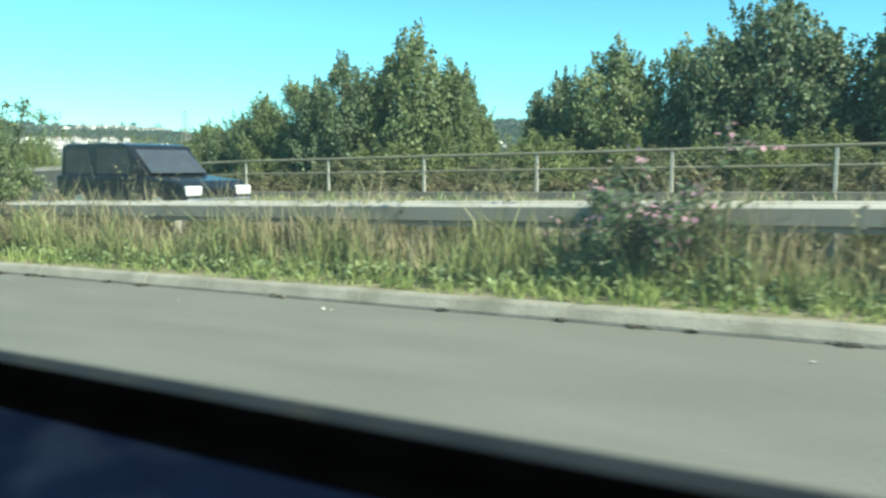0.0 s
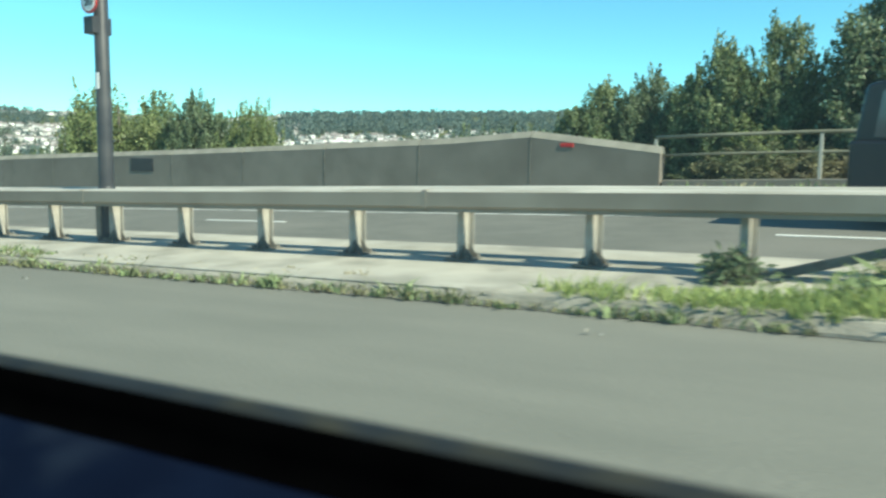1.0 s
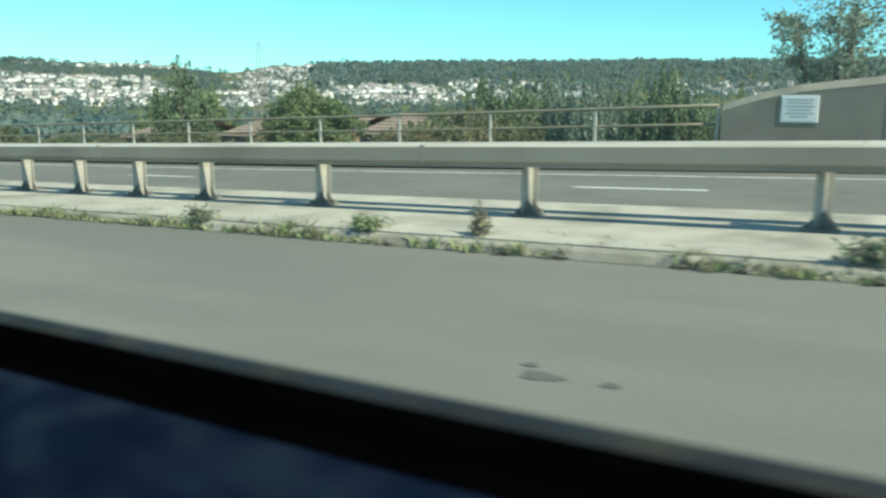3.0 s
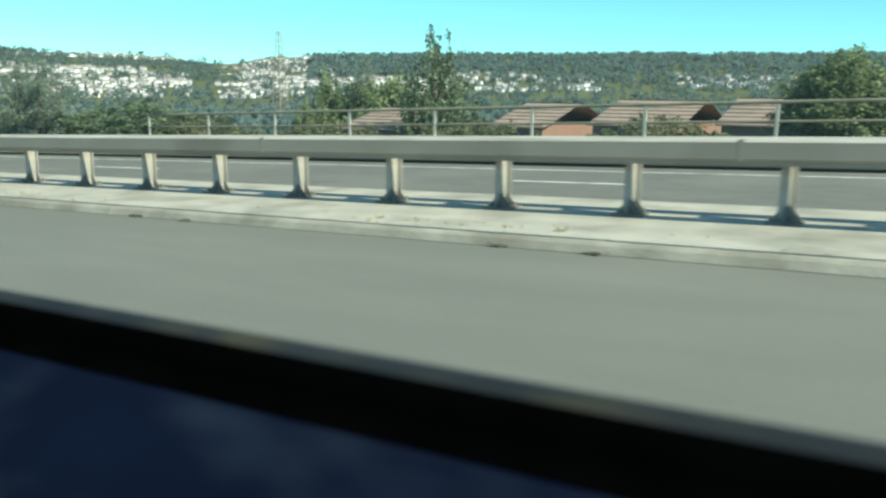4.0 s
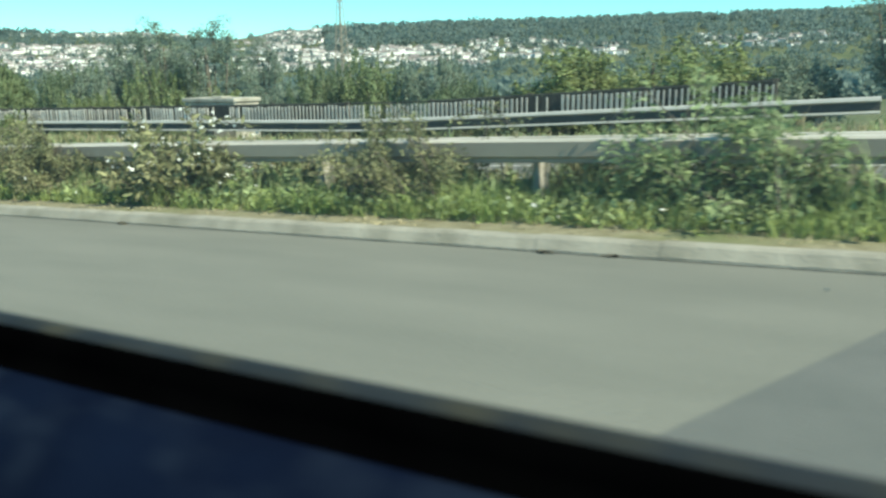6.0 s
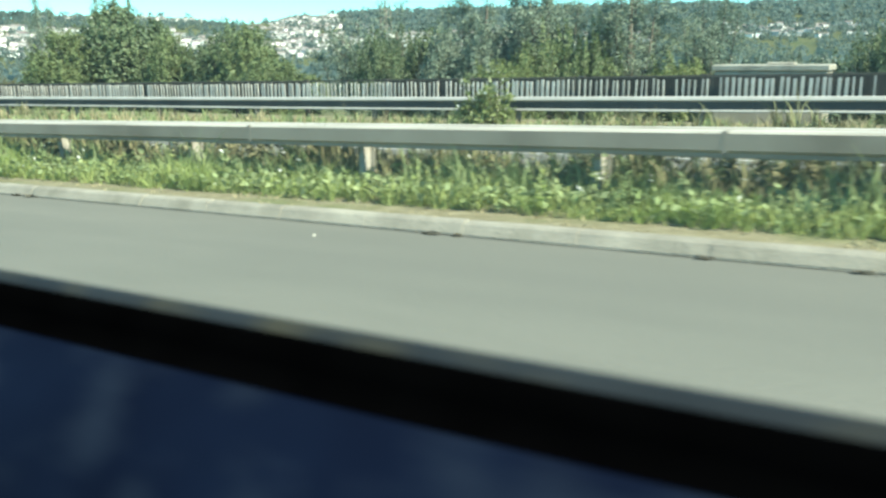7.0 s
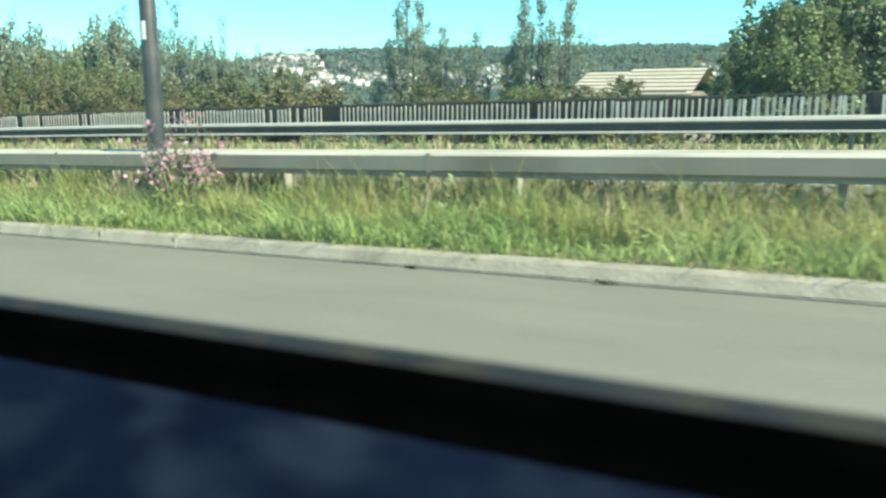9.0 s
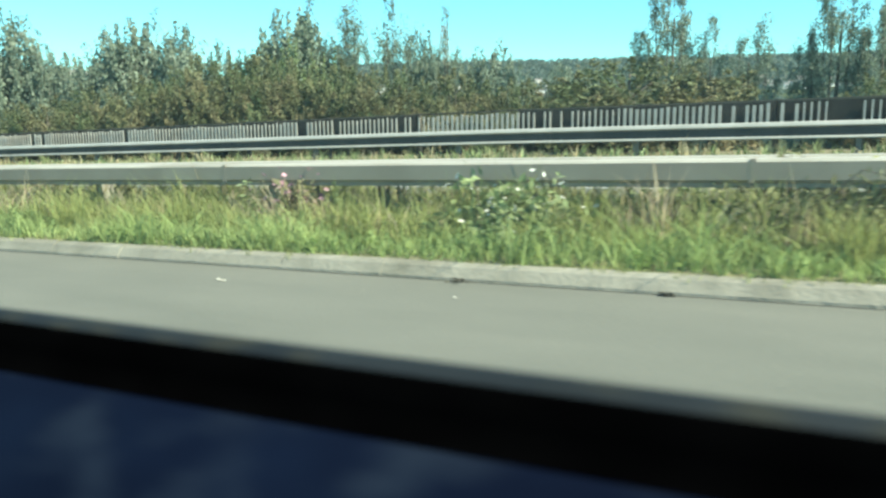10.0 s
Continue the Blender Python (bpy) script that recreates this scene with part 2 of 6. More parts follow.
def land(x, y):
    """Height of the open ground: verges, embankments, the valley and the hills round it."""
    side = np.maximum(y - 19.5, -14 - y)
    near = lie(x, y) - 0.07 - 5.5 * smooth(side / 26)
    r, az = np.hypot(x + 80, y), np.arctan2(x + 80, y)
    left = smooth((-az - 0.35) / 0.35)
    crest = 1900 - 450 * left
    top = crest * np.tan(np.radians(np.interp(az, CREST_AZ, CREST_EL) + 0.05 * wave(az * 6, 1.0))) - 1.5
    z = -9 - 5 * smooth((r - 100) / 300) + (top + 14) * smooth((r - 420) / (crest - 420)) + 1.5 * wave(x / 90, 2) * smooth((r - 200) / 400)
    z = z - (r > crest) * (r - crest) * 0.03
    k = smooth((r - 130) / 180)
    k = np.maximum(k, smooth((np.abs(x + 80) - 220) / 120))
    return near * (1 - k) + z * k


# ---------------------------------------------------------------- mesh helpers
def link_mesh(name, verts, faces, materials, parent=None, label="", mat_index=None, smooth_faces=False):
    me = bpy.data.meshes.new(name)
    me.from_pydata([tuple(v) for v in verts], [], [tuple(f) for f in faces])
    for m in (materials if isinstance(materials, (list, tuple)) else [materials]):
        me.materials.append(m)
    if mat_index is not None:
        me.polygons.foreach_set("material_index", np.asarray(mat_index, dtype=np.int32))
    if smooth_faces:
        me.polygons.foreach_set("use_smooth", np.ones(len(me.polygons), dtype=bool))
    me.update()
    ob = new(name, me)
    if parent:
        ob.parent = parent
    if label:
        ob["label"] = label
    return ob


def part(name, bm, material, parent=None, label=""):
    me = bpy.data.meshes.new(name)
    bm.normal_update()
    bm.to_mesh(me)
    bm.free()
    me.materials.append(material)
    ob = new(name, me)
    if parent:
        ob.parent = parent
    if label:
        ob["label"] = label
    return ob


def box(bm, x0, x1, y0, y1, z0, z1, bevel=0.0):
    """A box, optionally with bevelled edges."""
    vs = [bm.verts.new((x, y, z)) for x in (x0, x1) for y in (y0, y1) for z in (z0, z1)]
    fs = [bm.faces.new([vs[i] for i in f]) for f in ((0, 1, 3, 2), (4, 6, 7, 5), (0, 4, 5, 1), (2, 3, 7, 6), (0, 2, 6, 4), (1, 5, 7, 3))]
    if bevel:
        es = list({e for f in fs for e in f.edges})
        bmesh.ops.bevel(bm, geom=es, offset=bevel, segments=1, affect='EDGES', profile=0.5)
    return bm


def sweep(name, xs, profile, material, at, parent=None, label="", closed=True, smooth_faces=False):
    """A profile of (y, z) points carried along the road at the places xs, with its height taken from at(x, y)."""
    verts, faces, n = [], [], len(profile)
    for x in xs:
        for y, z in profile:
            verts.append((x, y, z + at(x, y)))
    for i in range(len(xs) - 1):
        for j in range(n if closed else n - 1):
            a, b = i * n + j, i * n + (j + 1) % n
            faces.append((a, b, b + n, a + n))
    if closed:
        faces.append(tuple(range(n)))
        faces.append(tuple(reversed(range((len(xs) - 1) * n, len(xs) * n))))
    ob = link_mesh(name, verts, faces, material, parent, label, smooth_faces=smooth_faces)
    bm = bmesh.new()
    bm.from_mesh(ob.data)
    bmesh.ops.recalc_face_normals(bm, faces=bm.faces)
    bm.to_mesh(ob.data)
    bm.free()
    return ob


def empty(name, x=0.0, y=0.0, z=0.0):
    ob = new(name)
    ob.location = (x, y, z)
    return ob


def span(a, b, step):
    n = max(1, int(round(abs(b - a) / step)))
    return [a + (b - a) * i / n for i in range(n + 1)]


def sheet(name, x0, x1, ys, lift, material, label, step=2.0):
    """A sheet of paving that follows the lie of the road."""
    xs = span(x0, x1, step)
    verts = [(x, y, lie(x, y) + lift) for x in xs for y in ys]
    n = len(ys)
    faces = [(i * n + j, i * n + j + 1, (i + 1) * n + j + 1, (i + 1) * n + j) for i in range(len(xs) - 1) for j in range(n - 1)]
    ob = link_mesh(name, verts, faces, material)
    if ob.data.polygons[0].normal.z < 0:
        ob.data.flip_normals()
    return tagged(ob, label, name.split("_")[0], kind="structure")


# ---------------------------------------------------------------- ground and roads
def spread(lo, hi, fine_lo, fine_hi, step, grow=1.22):
    out = list(np.arange(fine_lo, fine_hi + 0.1, step))
    d, v = step, fine_hi
    while v < hi:
        d *= grow
        v += d
        out.append(v)
    d, v = step, fine_lo
    while v > lo:
        d *= grow
        v -= d
        out.insert(0, v)
    return np.array(out)


gx, gy = spread(-4200, 3200, -260, 60, 5.0, 1.10), spread(-3000, 4200, -16, 60, 2.0, 1.10)
GX, GY = np.meshgrid(gx, gy, indexing="ij")
GZ = land(GX, GY)
ny = len(gy)
gf = [(i * ny + j, (i + 1) * ny + j, (i + 1) * ny + j + 1, i * ny + j + 1) for i in range(len(gx) - 1) for j in range(ny - 1)]
ground = link_mesh("ground", np.stack([GX, GY, GZ], -1).reshape(-1, 3), gf, GROUND, smooth_faces=True)
tagged(ground, "rough green grassland falling to a valley and rising to hills", "ground", kind="structure")

X_NEAR, X_FAR = 40, -225
sheet("road_near", X_NEAR, X_FAR, [-7, -3.5, 0, 2.5, 4.99], 0.0, ASPHALT, "worn grey asphalt carriageway beside the kerb")
sheet("road_far", X_NEAR, X_FAR, [7.35, 9.5, 11.0, 12.2], 0.0, ASPHALT_FAR, "grey asphalt carriageway beyond the barrier")
# darker resurfaced stretch with a slanting edge
vs, fs = [], []
rows_x = span(0, 1, 0.05)
patch_y = span(-6.5, 4.97, 0.22)
m = len(patch_y)
for k in rows_x:
    for y in patch_y:
        x_a = float(np.interp(y, [-6.5, 2.8, 4.97], [-76.5, -79.7, -80.5])) + 0.06 * float(wave(np.array(y * 2.1), 5.0))
        x = x_a + (-103.0 + 0.4 * y - x_a) * k
        vs.append((x, y, lie(x, y) + 0.004))
fs = [(i * m + j, i * m + j + 1, (i + 1) * m + j + 1, (i + 1) * m + j) for i in range(len(rows_x) - 1) for j in range(m - 1)]
patch = link_mesh("road_patch", vs, fs, ASPHALT_DARK)
if patch.data.polygons[0].normal.z < 0:
    patch.data.flip_normals()
tagged(patch, "darker resurfaced asphalt patch with a slanting edge", "road", kind="structure")

TAR = surf("old_oil_stain", (0.085, 0.085, 0.075), (0.11, 0.11, 0.097), 9, 0.9, 0.4, 60)
for n, (x, y, lx, ly) in enumerate(((-50.42, 2.68, 0.09, 0.05), (-50.14, 2.7, 0.04, 0.03), (-50.52, 2.79, 0.035, 0.025))):
    bm = bmesh.new()
    rim = []
    for i in range(22):
        a = i * math.tau / 22
        k = 1 + 0.35 * float(wave(np.array(a), n + 1.0))
        px, py = x + lx * k * math.cos(a), y + ly * k * math.sin(a)
        rim.append(bm.verts.new((px, py, lie(px, py) + 0.004)))
    bm.faces.new(rim)
    tagged(part("oil_stain", bm, TAR), "dark irregular oil stain on the asphalt", "stain", "oil stains", "structure")

sheet("road_marking_edge", X_NEAR, X_FAR, [11.36, 11.46], 0.005, LINE, "worn white edge line on the far carriageway")
k = 0
for x in np.arange(27.82, -220, -9.0):
    bm = bmesh.new()
    box(bm, x, x + 1.75, 9.58, 9.68, 0, 0.006)
    for v in bm.verts:
        v.co.z += lie(v.co.x, v.co.y)
    tagged(part("road_marking_dash", bm, LINE), "short worn white lane dash on asphalt", "road marking", "lane dashes", "structure")

sheet("verge_far", X_NEAR, X_FAR, [12.2, 12.5, 15.0, 17.0, 19.6], 0.06, SOIL, "dry grassy verge behind the far carriageway")
# central reservation: soil where plants grow, a concrete island along the bridge
sheet("median_soil_east", X_NEAR, -16.1, [5.13, 5.5, 6.2, 7.35], 0.10, SOIL, "dry soil of the planted central reservation")
sheet("median_soil_west", -80.9, X_FAR, [5.13, 5.5, 6.2, 7.35], 0.10, SOIL, "dry soil of the planted central reservation")
sheet("road_gutter", X_NEAR, X_FAR, [4.976, 4.99], 0.003, surf("gutter_dirt", (0.06, 0.058, 0.05), (0.11, 0.105, 0.085), 4, 0.95, 0.2, 30), "dark dirt line along the foot of the kerb")
island = sweep("median_island", span(-16.1, -80.9, 1.5), [(5.14, -0.05), (5.14, 0.085), (5.18, 0.10), (7.28, 0.10), (7.35, 0.08), (7.35, -0.05)], CONCRETE, lie)
tagged(island, "pale concrete central island with dirt stains", "pavement", kind="structure")

# ---------------------------------------------------------------- safety barrier
YB, ZB = 6.04, 0.745          # front face and top of the front beam
barrier = tagged(empty("safety_barrier", -60, 6.35, lie(-60, 6.35)), "weathered steel double box-beam barrier on short posts", "barrier")


def keep(ob, parent):
    """Hangs a part built in place under its thing without moving it."""
    ob.parent = parent
    ob.matrix_parent_inverse = Matrix.Translation(parent.location).inverted()
    return ob


def beam(x0, x1, y, w=0.19, top=ZB, deep=0.16):
    b = 0.018
    prof = [(y + b, top), (y + w - b, top), (y + w, top - b), (y + w, top - deep + b), (y + w - b, top - deep), (y + w - 0.035, top - deep),
            (y + w - 0.035, top - deep - 0.035), (y + 0.035, top - deep - 0.035), (y + 0.035, top - deep), (y + b, top - deep), (y, top - deep + b), (y, top - b)]
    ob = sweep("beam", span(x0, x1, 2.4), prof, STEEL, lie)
    # up-facing faces take the tone with sunlight painted in
    ob.data.materials.append(SUNLIT_TOP)
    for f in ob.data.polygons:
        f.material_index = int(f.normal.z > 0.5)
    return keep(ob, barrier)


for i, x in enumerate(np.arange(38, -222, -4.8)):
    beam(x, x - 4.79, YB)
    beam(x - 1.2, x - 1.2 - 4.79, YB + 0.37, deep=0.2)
    sl = [(YB - 0.0015, ZB + 0.0015), (YB + 0.1915, ZB + 0.0015), (YB + 0.1915, ZB - 0.1615), (YB - 0.0015, ZB - 0.1615)]
    keep(sweep("splice", [x - 4.815, x - 4.775], sl, STEEL, lie), barrier)


def post_mesh():
    """Z-section post."""
    bm = bmesh.new()
    box(bm, -0.008, 0.008, -0.06, 0.06, 0, 0.62)
    box(bm, 0.008, 0.055, 0.048, 0.06, 0, 0.62)
    box(bm, -0.055, -0.008, -0.06, -0.048, 0, 0.62)
    me = bpy.data.meshes.new("post")
    bm.to_mesh(me)
    bm.free()
    me.materials.append(PALE_POST_STEEL)
    return me


PALE_POST_STEEL = surf("galvanised_post", (0.33, 0.315, 0.275), (0.43, 0.41, 0.36), 10, 0.6, 0.05, 60, metal=0.0, stain=(0.22, 0.18, 0.13), stain_scale=5)
POST = post_mesh()
bmp = bmesh.new()
box(bmp, -0.13, 0.13, -0.15, 0.15, 0, 0.016)
for sx in (-0.07, 0.07):
    for sy in (-0.11, 0.11):
        box(bmp, sx - 0.014, sx + 0.014, sy - 0.014, sy + 0.014, 0.016, 0.05)
for sx in (-1, 1):
    for sy in (-0.05, 0.05):
        g = [bmp.verts.new((sx * gx0, sy + dy, gz0)) for dy in (-0.006, 0.006) for gx0, gz0 in ((0.008, 0.016), (0.115, 0.016), (0.008, 0.15))]
        for f in ((0, 1, 2), (5, 4, 3), (0, 3, 4, 1), (1, 4, 5, 2)):
            bmp.faces.new([g[i] for i in f])
vsw = [bmp.verts.new(c) for c in ((-0.012, -0.06, 0.016), (-0.012, -0.14, 0.016), (-0.012, -0.06, 0.13), (0.012, -0.06, 0.016), (0.012, -0.14, 0.016), (0.012, -0.06, 0.13))]
for f in ((0, 2, 1), (3, 4, 5), (0, 1, 4, 3), (1, 2, 5, 4)):
    bmp.faces.new([vsw[i] for i in f])
PLATE = bpy.data.meshes.new("base_plate")
bmp.to_mesh(PLATE)
bmp.free()
PLATE.materials.append(STEEL_DARK)
posts = [-16.92 - 1.2043 * i for i in range(15)] + [-35.42 - 2.4 * i for i in range(9)] + [-56.39 - 1.2095 * i for i in range(20)]
posts += [33 - 2.4 * i for i in range(21)] + [-82.23 - 2.45 * i for i in range(56)]
for x in posts:
    p = keep(new("post", POST), barrier)
    p.matrix_basis = pose(x, YB + 0.28, lie(x, 6.34) + 0.10)
    if -82 < x < -16:
        q = new("base_plate", PLATE)
        q.parent = p
        q.location = (0, 0, 0.0)
# slanting brace where the island begins
bm = bmesh.new()
box(bm, -0.9, 0.9, -0.035, 0.035, -0.035, 0.035, 0.006)
brace = part("brace", bm, STEEL_DARK)
keep(brace, barrier)
brace.matrix_basis = pose(-15.95, YB + 0.28, lie(-15.95, 6.3) + 0.33, 0, -17, 0)

# ---------------------------------------------------------------- bridge parapet wall
YW = 16.68
wall = tagged(empty("parapet_wall", -37, YW, lie(-37, YW)), "grey weathered concrete parapet wall with sloping coping", "wall", kind="structure")


def wall_top(x):
    return float(np.interp(x, [-52.9, -51.8, -50.0, -41.8, -34.5, -25.5, -23.4, -20.44], [1.0, 1.3, 1.42, 1.38, 1.31, 1.3, 1.38, 0.93]))


joints = [-20.44, -23.4] + [-26.4 - 2.95 * i for i in range(8)] + [-49.95, -52.9]
for a, b in zip(joints[:-1], joints[1:]):
    xs = [x for x in span(a - 0.012, b + 0.012, 0.75)]
    vs, fs = [], []
    for x in xs:
        h, z0 = wall_top(x), lie(x, YW)
        vs += [(x, YW, z0 - 0.2), (x, YW, z0 + h - 0.15), (x, YW + 0.35, z0 + h - 0.15), (x, YW + 0.35, z0 - 0.2)]
    for i in range(len(xs) - 1):
        for j in range(4):
            p, q = i * 4 + j, i * 4 + (j + 1) % 4
            fs.append((p, q, q + 4, p + 4))
    fs += [(0, 1, 2, 3), tuple(reversed(range(len(vs) - 4, len(vs))))]
    keep(link_mesh("panel", vs, fs, WALLMAT), wall)
    vs, fs = [], []
    for x in xs:
        h, z0 = wall_top(x), lie(x, YW)
        vs += [(x, YW - 0.004, z0 + h - 0.148), (x, YW + 0.13, z0 + h), (x, YW + 0.30, z0 + h), (x, YW + 0.37, z0 + h - 0.148)]
    for i in range(len(xs) - 1):
        for j in range(4):
            p, q = i * 4 + j, i * 4 + (j + 1) % 4
            fs.append((p, q, q + 4, p + 4))
    fs += [(0, 1, 2, 3), tuple(reversed(range(len(vs) - 4, len(vs))))]
    keep(link_mesh("coping_stone", vs, fs, COPING), wall)
    if a != joints[0]:
        bm = bmesh.new()
        box(bm, a - 0.02, a + 0.012, YW - 0.006, YW + 0.02, 0, wall_top(a) - 0.15)
        j = keep(part("joint_strip", bm, STEEL_DARK), wall)
        j.matrix_basis = pose(0, 0, lie(a, YW))

# plates on the wall
def plate(name, x0, x1, z0, z1, frame_m, face_m, label, category):
    bm = bmesh.new()
    box(bm, x0, x1, -0.016, -0.002, z0, z1, 0.004)
    root = part(name, bm, frame_m)
    root.matrix_basis = pose((0), YW, lie((x0 + x1) / 2, YW))
    bm = bmesh.new()
    box(bm, x0 + 0.035, x1 - 0.035, -0.021, -0.0155, z0 + 0.035, z1 - 0.035)
    part("face", bm, face_m, root)
    return tagged(root, label, category)


plate("bridge_plaque", -37.09, -36.05, 0.70, 1.10, PLAQUE, PLAQUE, "dark rectangular plaque on the concrete wall", "plaque")
notice = plate("notice_board", -51.78, -51.1, 0.59, 1.11, WHITE, WHITE, "white rectangular notice with grey lines of writing", "sign")
for i in range(6):
    bm = bmesh.new()
    w = (0.5, 0.44, 0.52, 0.4, 0.5, 0.3)[i]
    box(bm, -51.44 - w / 2, -51.44 + w / 2, -0.025, -0.0205, 1.02 - 0.065 * i, 1.04 - 0.065 * i)
    part("writing_bar", bm, GREYTEXT, notice)
plate("small_sign", -22.68, -22.36, 0.98, 1.07, RED, RED, "small red sign plate fixed to the wall end", "sign")


# ---------------------------------------------------------------- parapet railings either side of the wall
def railing(x0, x1, pitch, y, top, label):
    root = tagged(empty("railing", (x0 + x1) / 2, y, lie((x0 + x1) / 2, y)), label, "railing", "bridge railings")
    xs = span(x0, x1, 1.5)
    for z, r in ((top, 0.035), (top - 0.38, 0.026)):
        ring = [(y + r * math.cos(a), z + r * math.sin(a)) for a in np.linspace(0, 2 * math.pi, 9)[:-1]]
        keep(sweep("rail", xs, ring, RAILMAT, lie, smooth_faces=True), root)
    n = int(abs(x1 - x0) / pitch)
    for i in range(n + 1):
        x = x0 + (x1 - x0) * i / n
        bm = bmesh.new()
        box(bm, -0.035, 0.035, -0.03, 0.03, -0.05, top - 0.03, 0.008)
        box(bm, -0.09, 0.09, -0.08, 0.08, 0.0, 0.02)
        p = keep(part("post", bm, PALE_POST), root)
        p.matrix_basis = pose(x, y, lie(x, y))
    return root


railing(-20.6, 30.0, 3.08, 16.88, 1.12, "dull steel railing with pale posts beside the trees")
railing(-53.0, -87.5, 2.65, 16.88, 0.97, "dull steel railing with pale posts on the bridge edge")
stub = sweep("parapet_plinth", span(30, -20.4, 3), [(16.72, -0.05), (16.72, 0.22), (17.02, 0.22), (17.02, -0.05)], WALLMAT, lie)
tagged(stub, "low concrete plinth under the railing", "plinth", kind="structure")
stub2 = sweep("parapet_plinth_west", span(-53.0, -87.7, 3), [(16.72, -0.05), (16.72, 0.22), (17.02, 0.22), (17.02, -0.05)], WALLMAT, lie)
tagged(stub2, "low concrete plinth under the railing", "plinth", kind="structure")

# ---------------------------------------------------------------- slatted fence and crash rail on the far side
YF, YR = 17.41, 16.26
XF0, XF1 = -104.0, -215.0
rail2 = tagged(empty("crash_rail", -150, YR, lie(-150, YR)), "grey corrugated steel crash rail on posts", "barrier")
# one rail steel in two tones: lit flanges pale, shaded face near black
LIT_FLANGE = surf("lit_galvanised_flange", (0.42, 0.41, 0.37), (0.52, 0.5, 0.46), 2, 0.55, 0.03, 50, metal=0.1)
SHADED_FACE = surf("shaded_rail_steel", (0.05, 0.048, 0.045), (0.08, 0.076, 0.07), 2, 0.7, 0.05, 50)
for x in np.arange(XF0 + 2, XF1, -4.0):
    keep(sweep("rail", span(x, x - 3.995, 2), [(YR - 0.02, 0.66), (YR + 0.04, 0.66), (YR + 0.04, 0.51), (YR - 0.02, 0.51)], SHADED_FACE, lie), rail2)
    keep(sweep("top_flange", span(x, x - 3.995, 2), [(YR - 0.075, 0.69), (YR - 0.05, 0.745), (YR - 0.02, 0.76), (YR + 0.05, 0.76), (YR + 0.05, 0.665), (YR - 0.05, 0.665)], LIT_FLANGE, lie), rail2)
    keep(sweep("lower_rail", span(x, x - 3.995, 2), [(YR - 0.07, 0.47), (YR - 0.05, 0.5), (YR + 0.04, 0.5), (YR + 0.04, 0.45), (YR - 0.06, 0.45)], LIT_FLANGE, lie), rail2)
    bm = bmesh.new()
    box(bm, -0.05, 0.05, 0.01, 0.11, -0.1, 0.7)
    p = keep(part("post", bm, STEEL_DARK), rail2)
    p.matrix_basis = pose(x - 1, YR, lie(x, YR))
fence = tagged(empty("slatted_fence", -150, YF, lie(-150, YF)), "weathered pale vertical slats on a dark boarded fence", "fence")
keep(sweep("rail", span(XF0, XF1, 3), [(YF + 0.05, 1.14), (YF + 0.12, 1.14), (YF + 0.12, 1.175), (YF + 0.05, 1.175)], DARKRAIL, lie), fence)
keep(sweep("rail", span(XF0, XF1, 3), [(YF + 0.03, 0.46), (YF + 0.05, 0.46), (YF + 0.05, 0.56), (YF + 0.03, 0.56)], DARKRAIL, lie), fence)
SLATM = []
for half in (0.031, 0.018):
    bm = bmesh.new()
    box(bm, -half, half, 0, 0.025, 0.42, 1.1)
    me = bpy.data.meshes.new("slat")
    bm.to_mesh(me)
    bm.free()
    me.materials.append(SLAT)
    SLATM.append(me)
rng = random.Random(7)
far_slats_v, far_slats_f = [], []
wide, lost = 0, 0.0
for i, x in enumerate(np.arange(XF0, XF1, -0.131)):
    if i % 9 == 0:
        wide, lost = int(rng.random() < 0.4), rng.choice((0.0, 0.0, 0.05, 0.05, 0.35))
    if rng.random() < lost:
        continue
    if -157.0 < x < -118.5:
        s = keep(new("slat", SLATM[wide]), fence)
        s.matrix_basis = pose(x + rng.uniform(-0.012, 0.012), YF, lie(x, YF) + rng.uniform(-0.025, 0.02), 0, rng.uniform(-1.8, 1.8), 0)
    else:
        b, z, half = len(far_slats_v), lie(x, YF) + rng.uniform(-0.025, 0.02), (0.031, 0.018)[wide]
        far_slats_v += [(x + sx, YF + sy, z + sz) for sx in (-half, half) for sy in (0, 0.025) for sz in (0.42, 1.1)]
        far_slats_f += [tuple(b + q for q in f) for f in ((0, 1, 3, 2), (4, 6, 7, 5), (0, 4, 5, 1), (2, 3, 7, 6), (0, 2, 6, 4), (1, 5, 7, 3))]
tagged(keep(link_mesh("slats", far_slats_v, far_slats_f, SLAT), fence), kind="stuff")
for i, x in enumerate(np.arange(XF0, XF1, -2.75)):
    bm = bmesh.new()
    box(bm, -0.06, 0.06, 0.125, 0.22, -0.1, 1.19)
    p = keep(part("fence_post", bm, DARKRAIL), fence)
    p.matrix_basis = pose(x, YF, lie(x, YF))
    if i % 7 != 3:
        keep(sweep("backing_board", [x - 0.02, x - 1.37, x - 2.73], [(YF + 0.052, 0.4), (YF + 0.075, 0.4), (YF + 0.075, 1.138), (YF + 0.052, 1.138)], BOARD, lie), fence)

# ---------------------------------------------------------------- lamp columns in the central reservation
def ring(bm, r0, r1, z0, z1, n=20):
    a = [bm.verts.new((r0 * math.cos(t), r0 * math.sin(t), z0)) for t in np.linspace(0, 2 * math.pi, n + 1)[:-1]]
    b = [bm.verts.new((r1 * math.cos(t), r1 * math.sin(t), z1)) for t in np.linspace(0, 2 * math.pi, n + 1)[:-1]]
    for i in range(n):
        f = bm.faces.new((a[i], a[(i + 1) % n], b[(i + 1) % n], b[i]))
        f.smooth = True
    return a, b


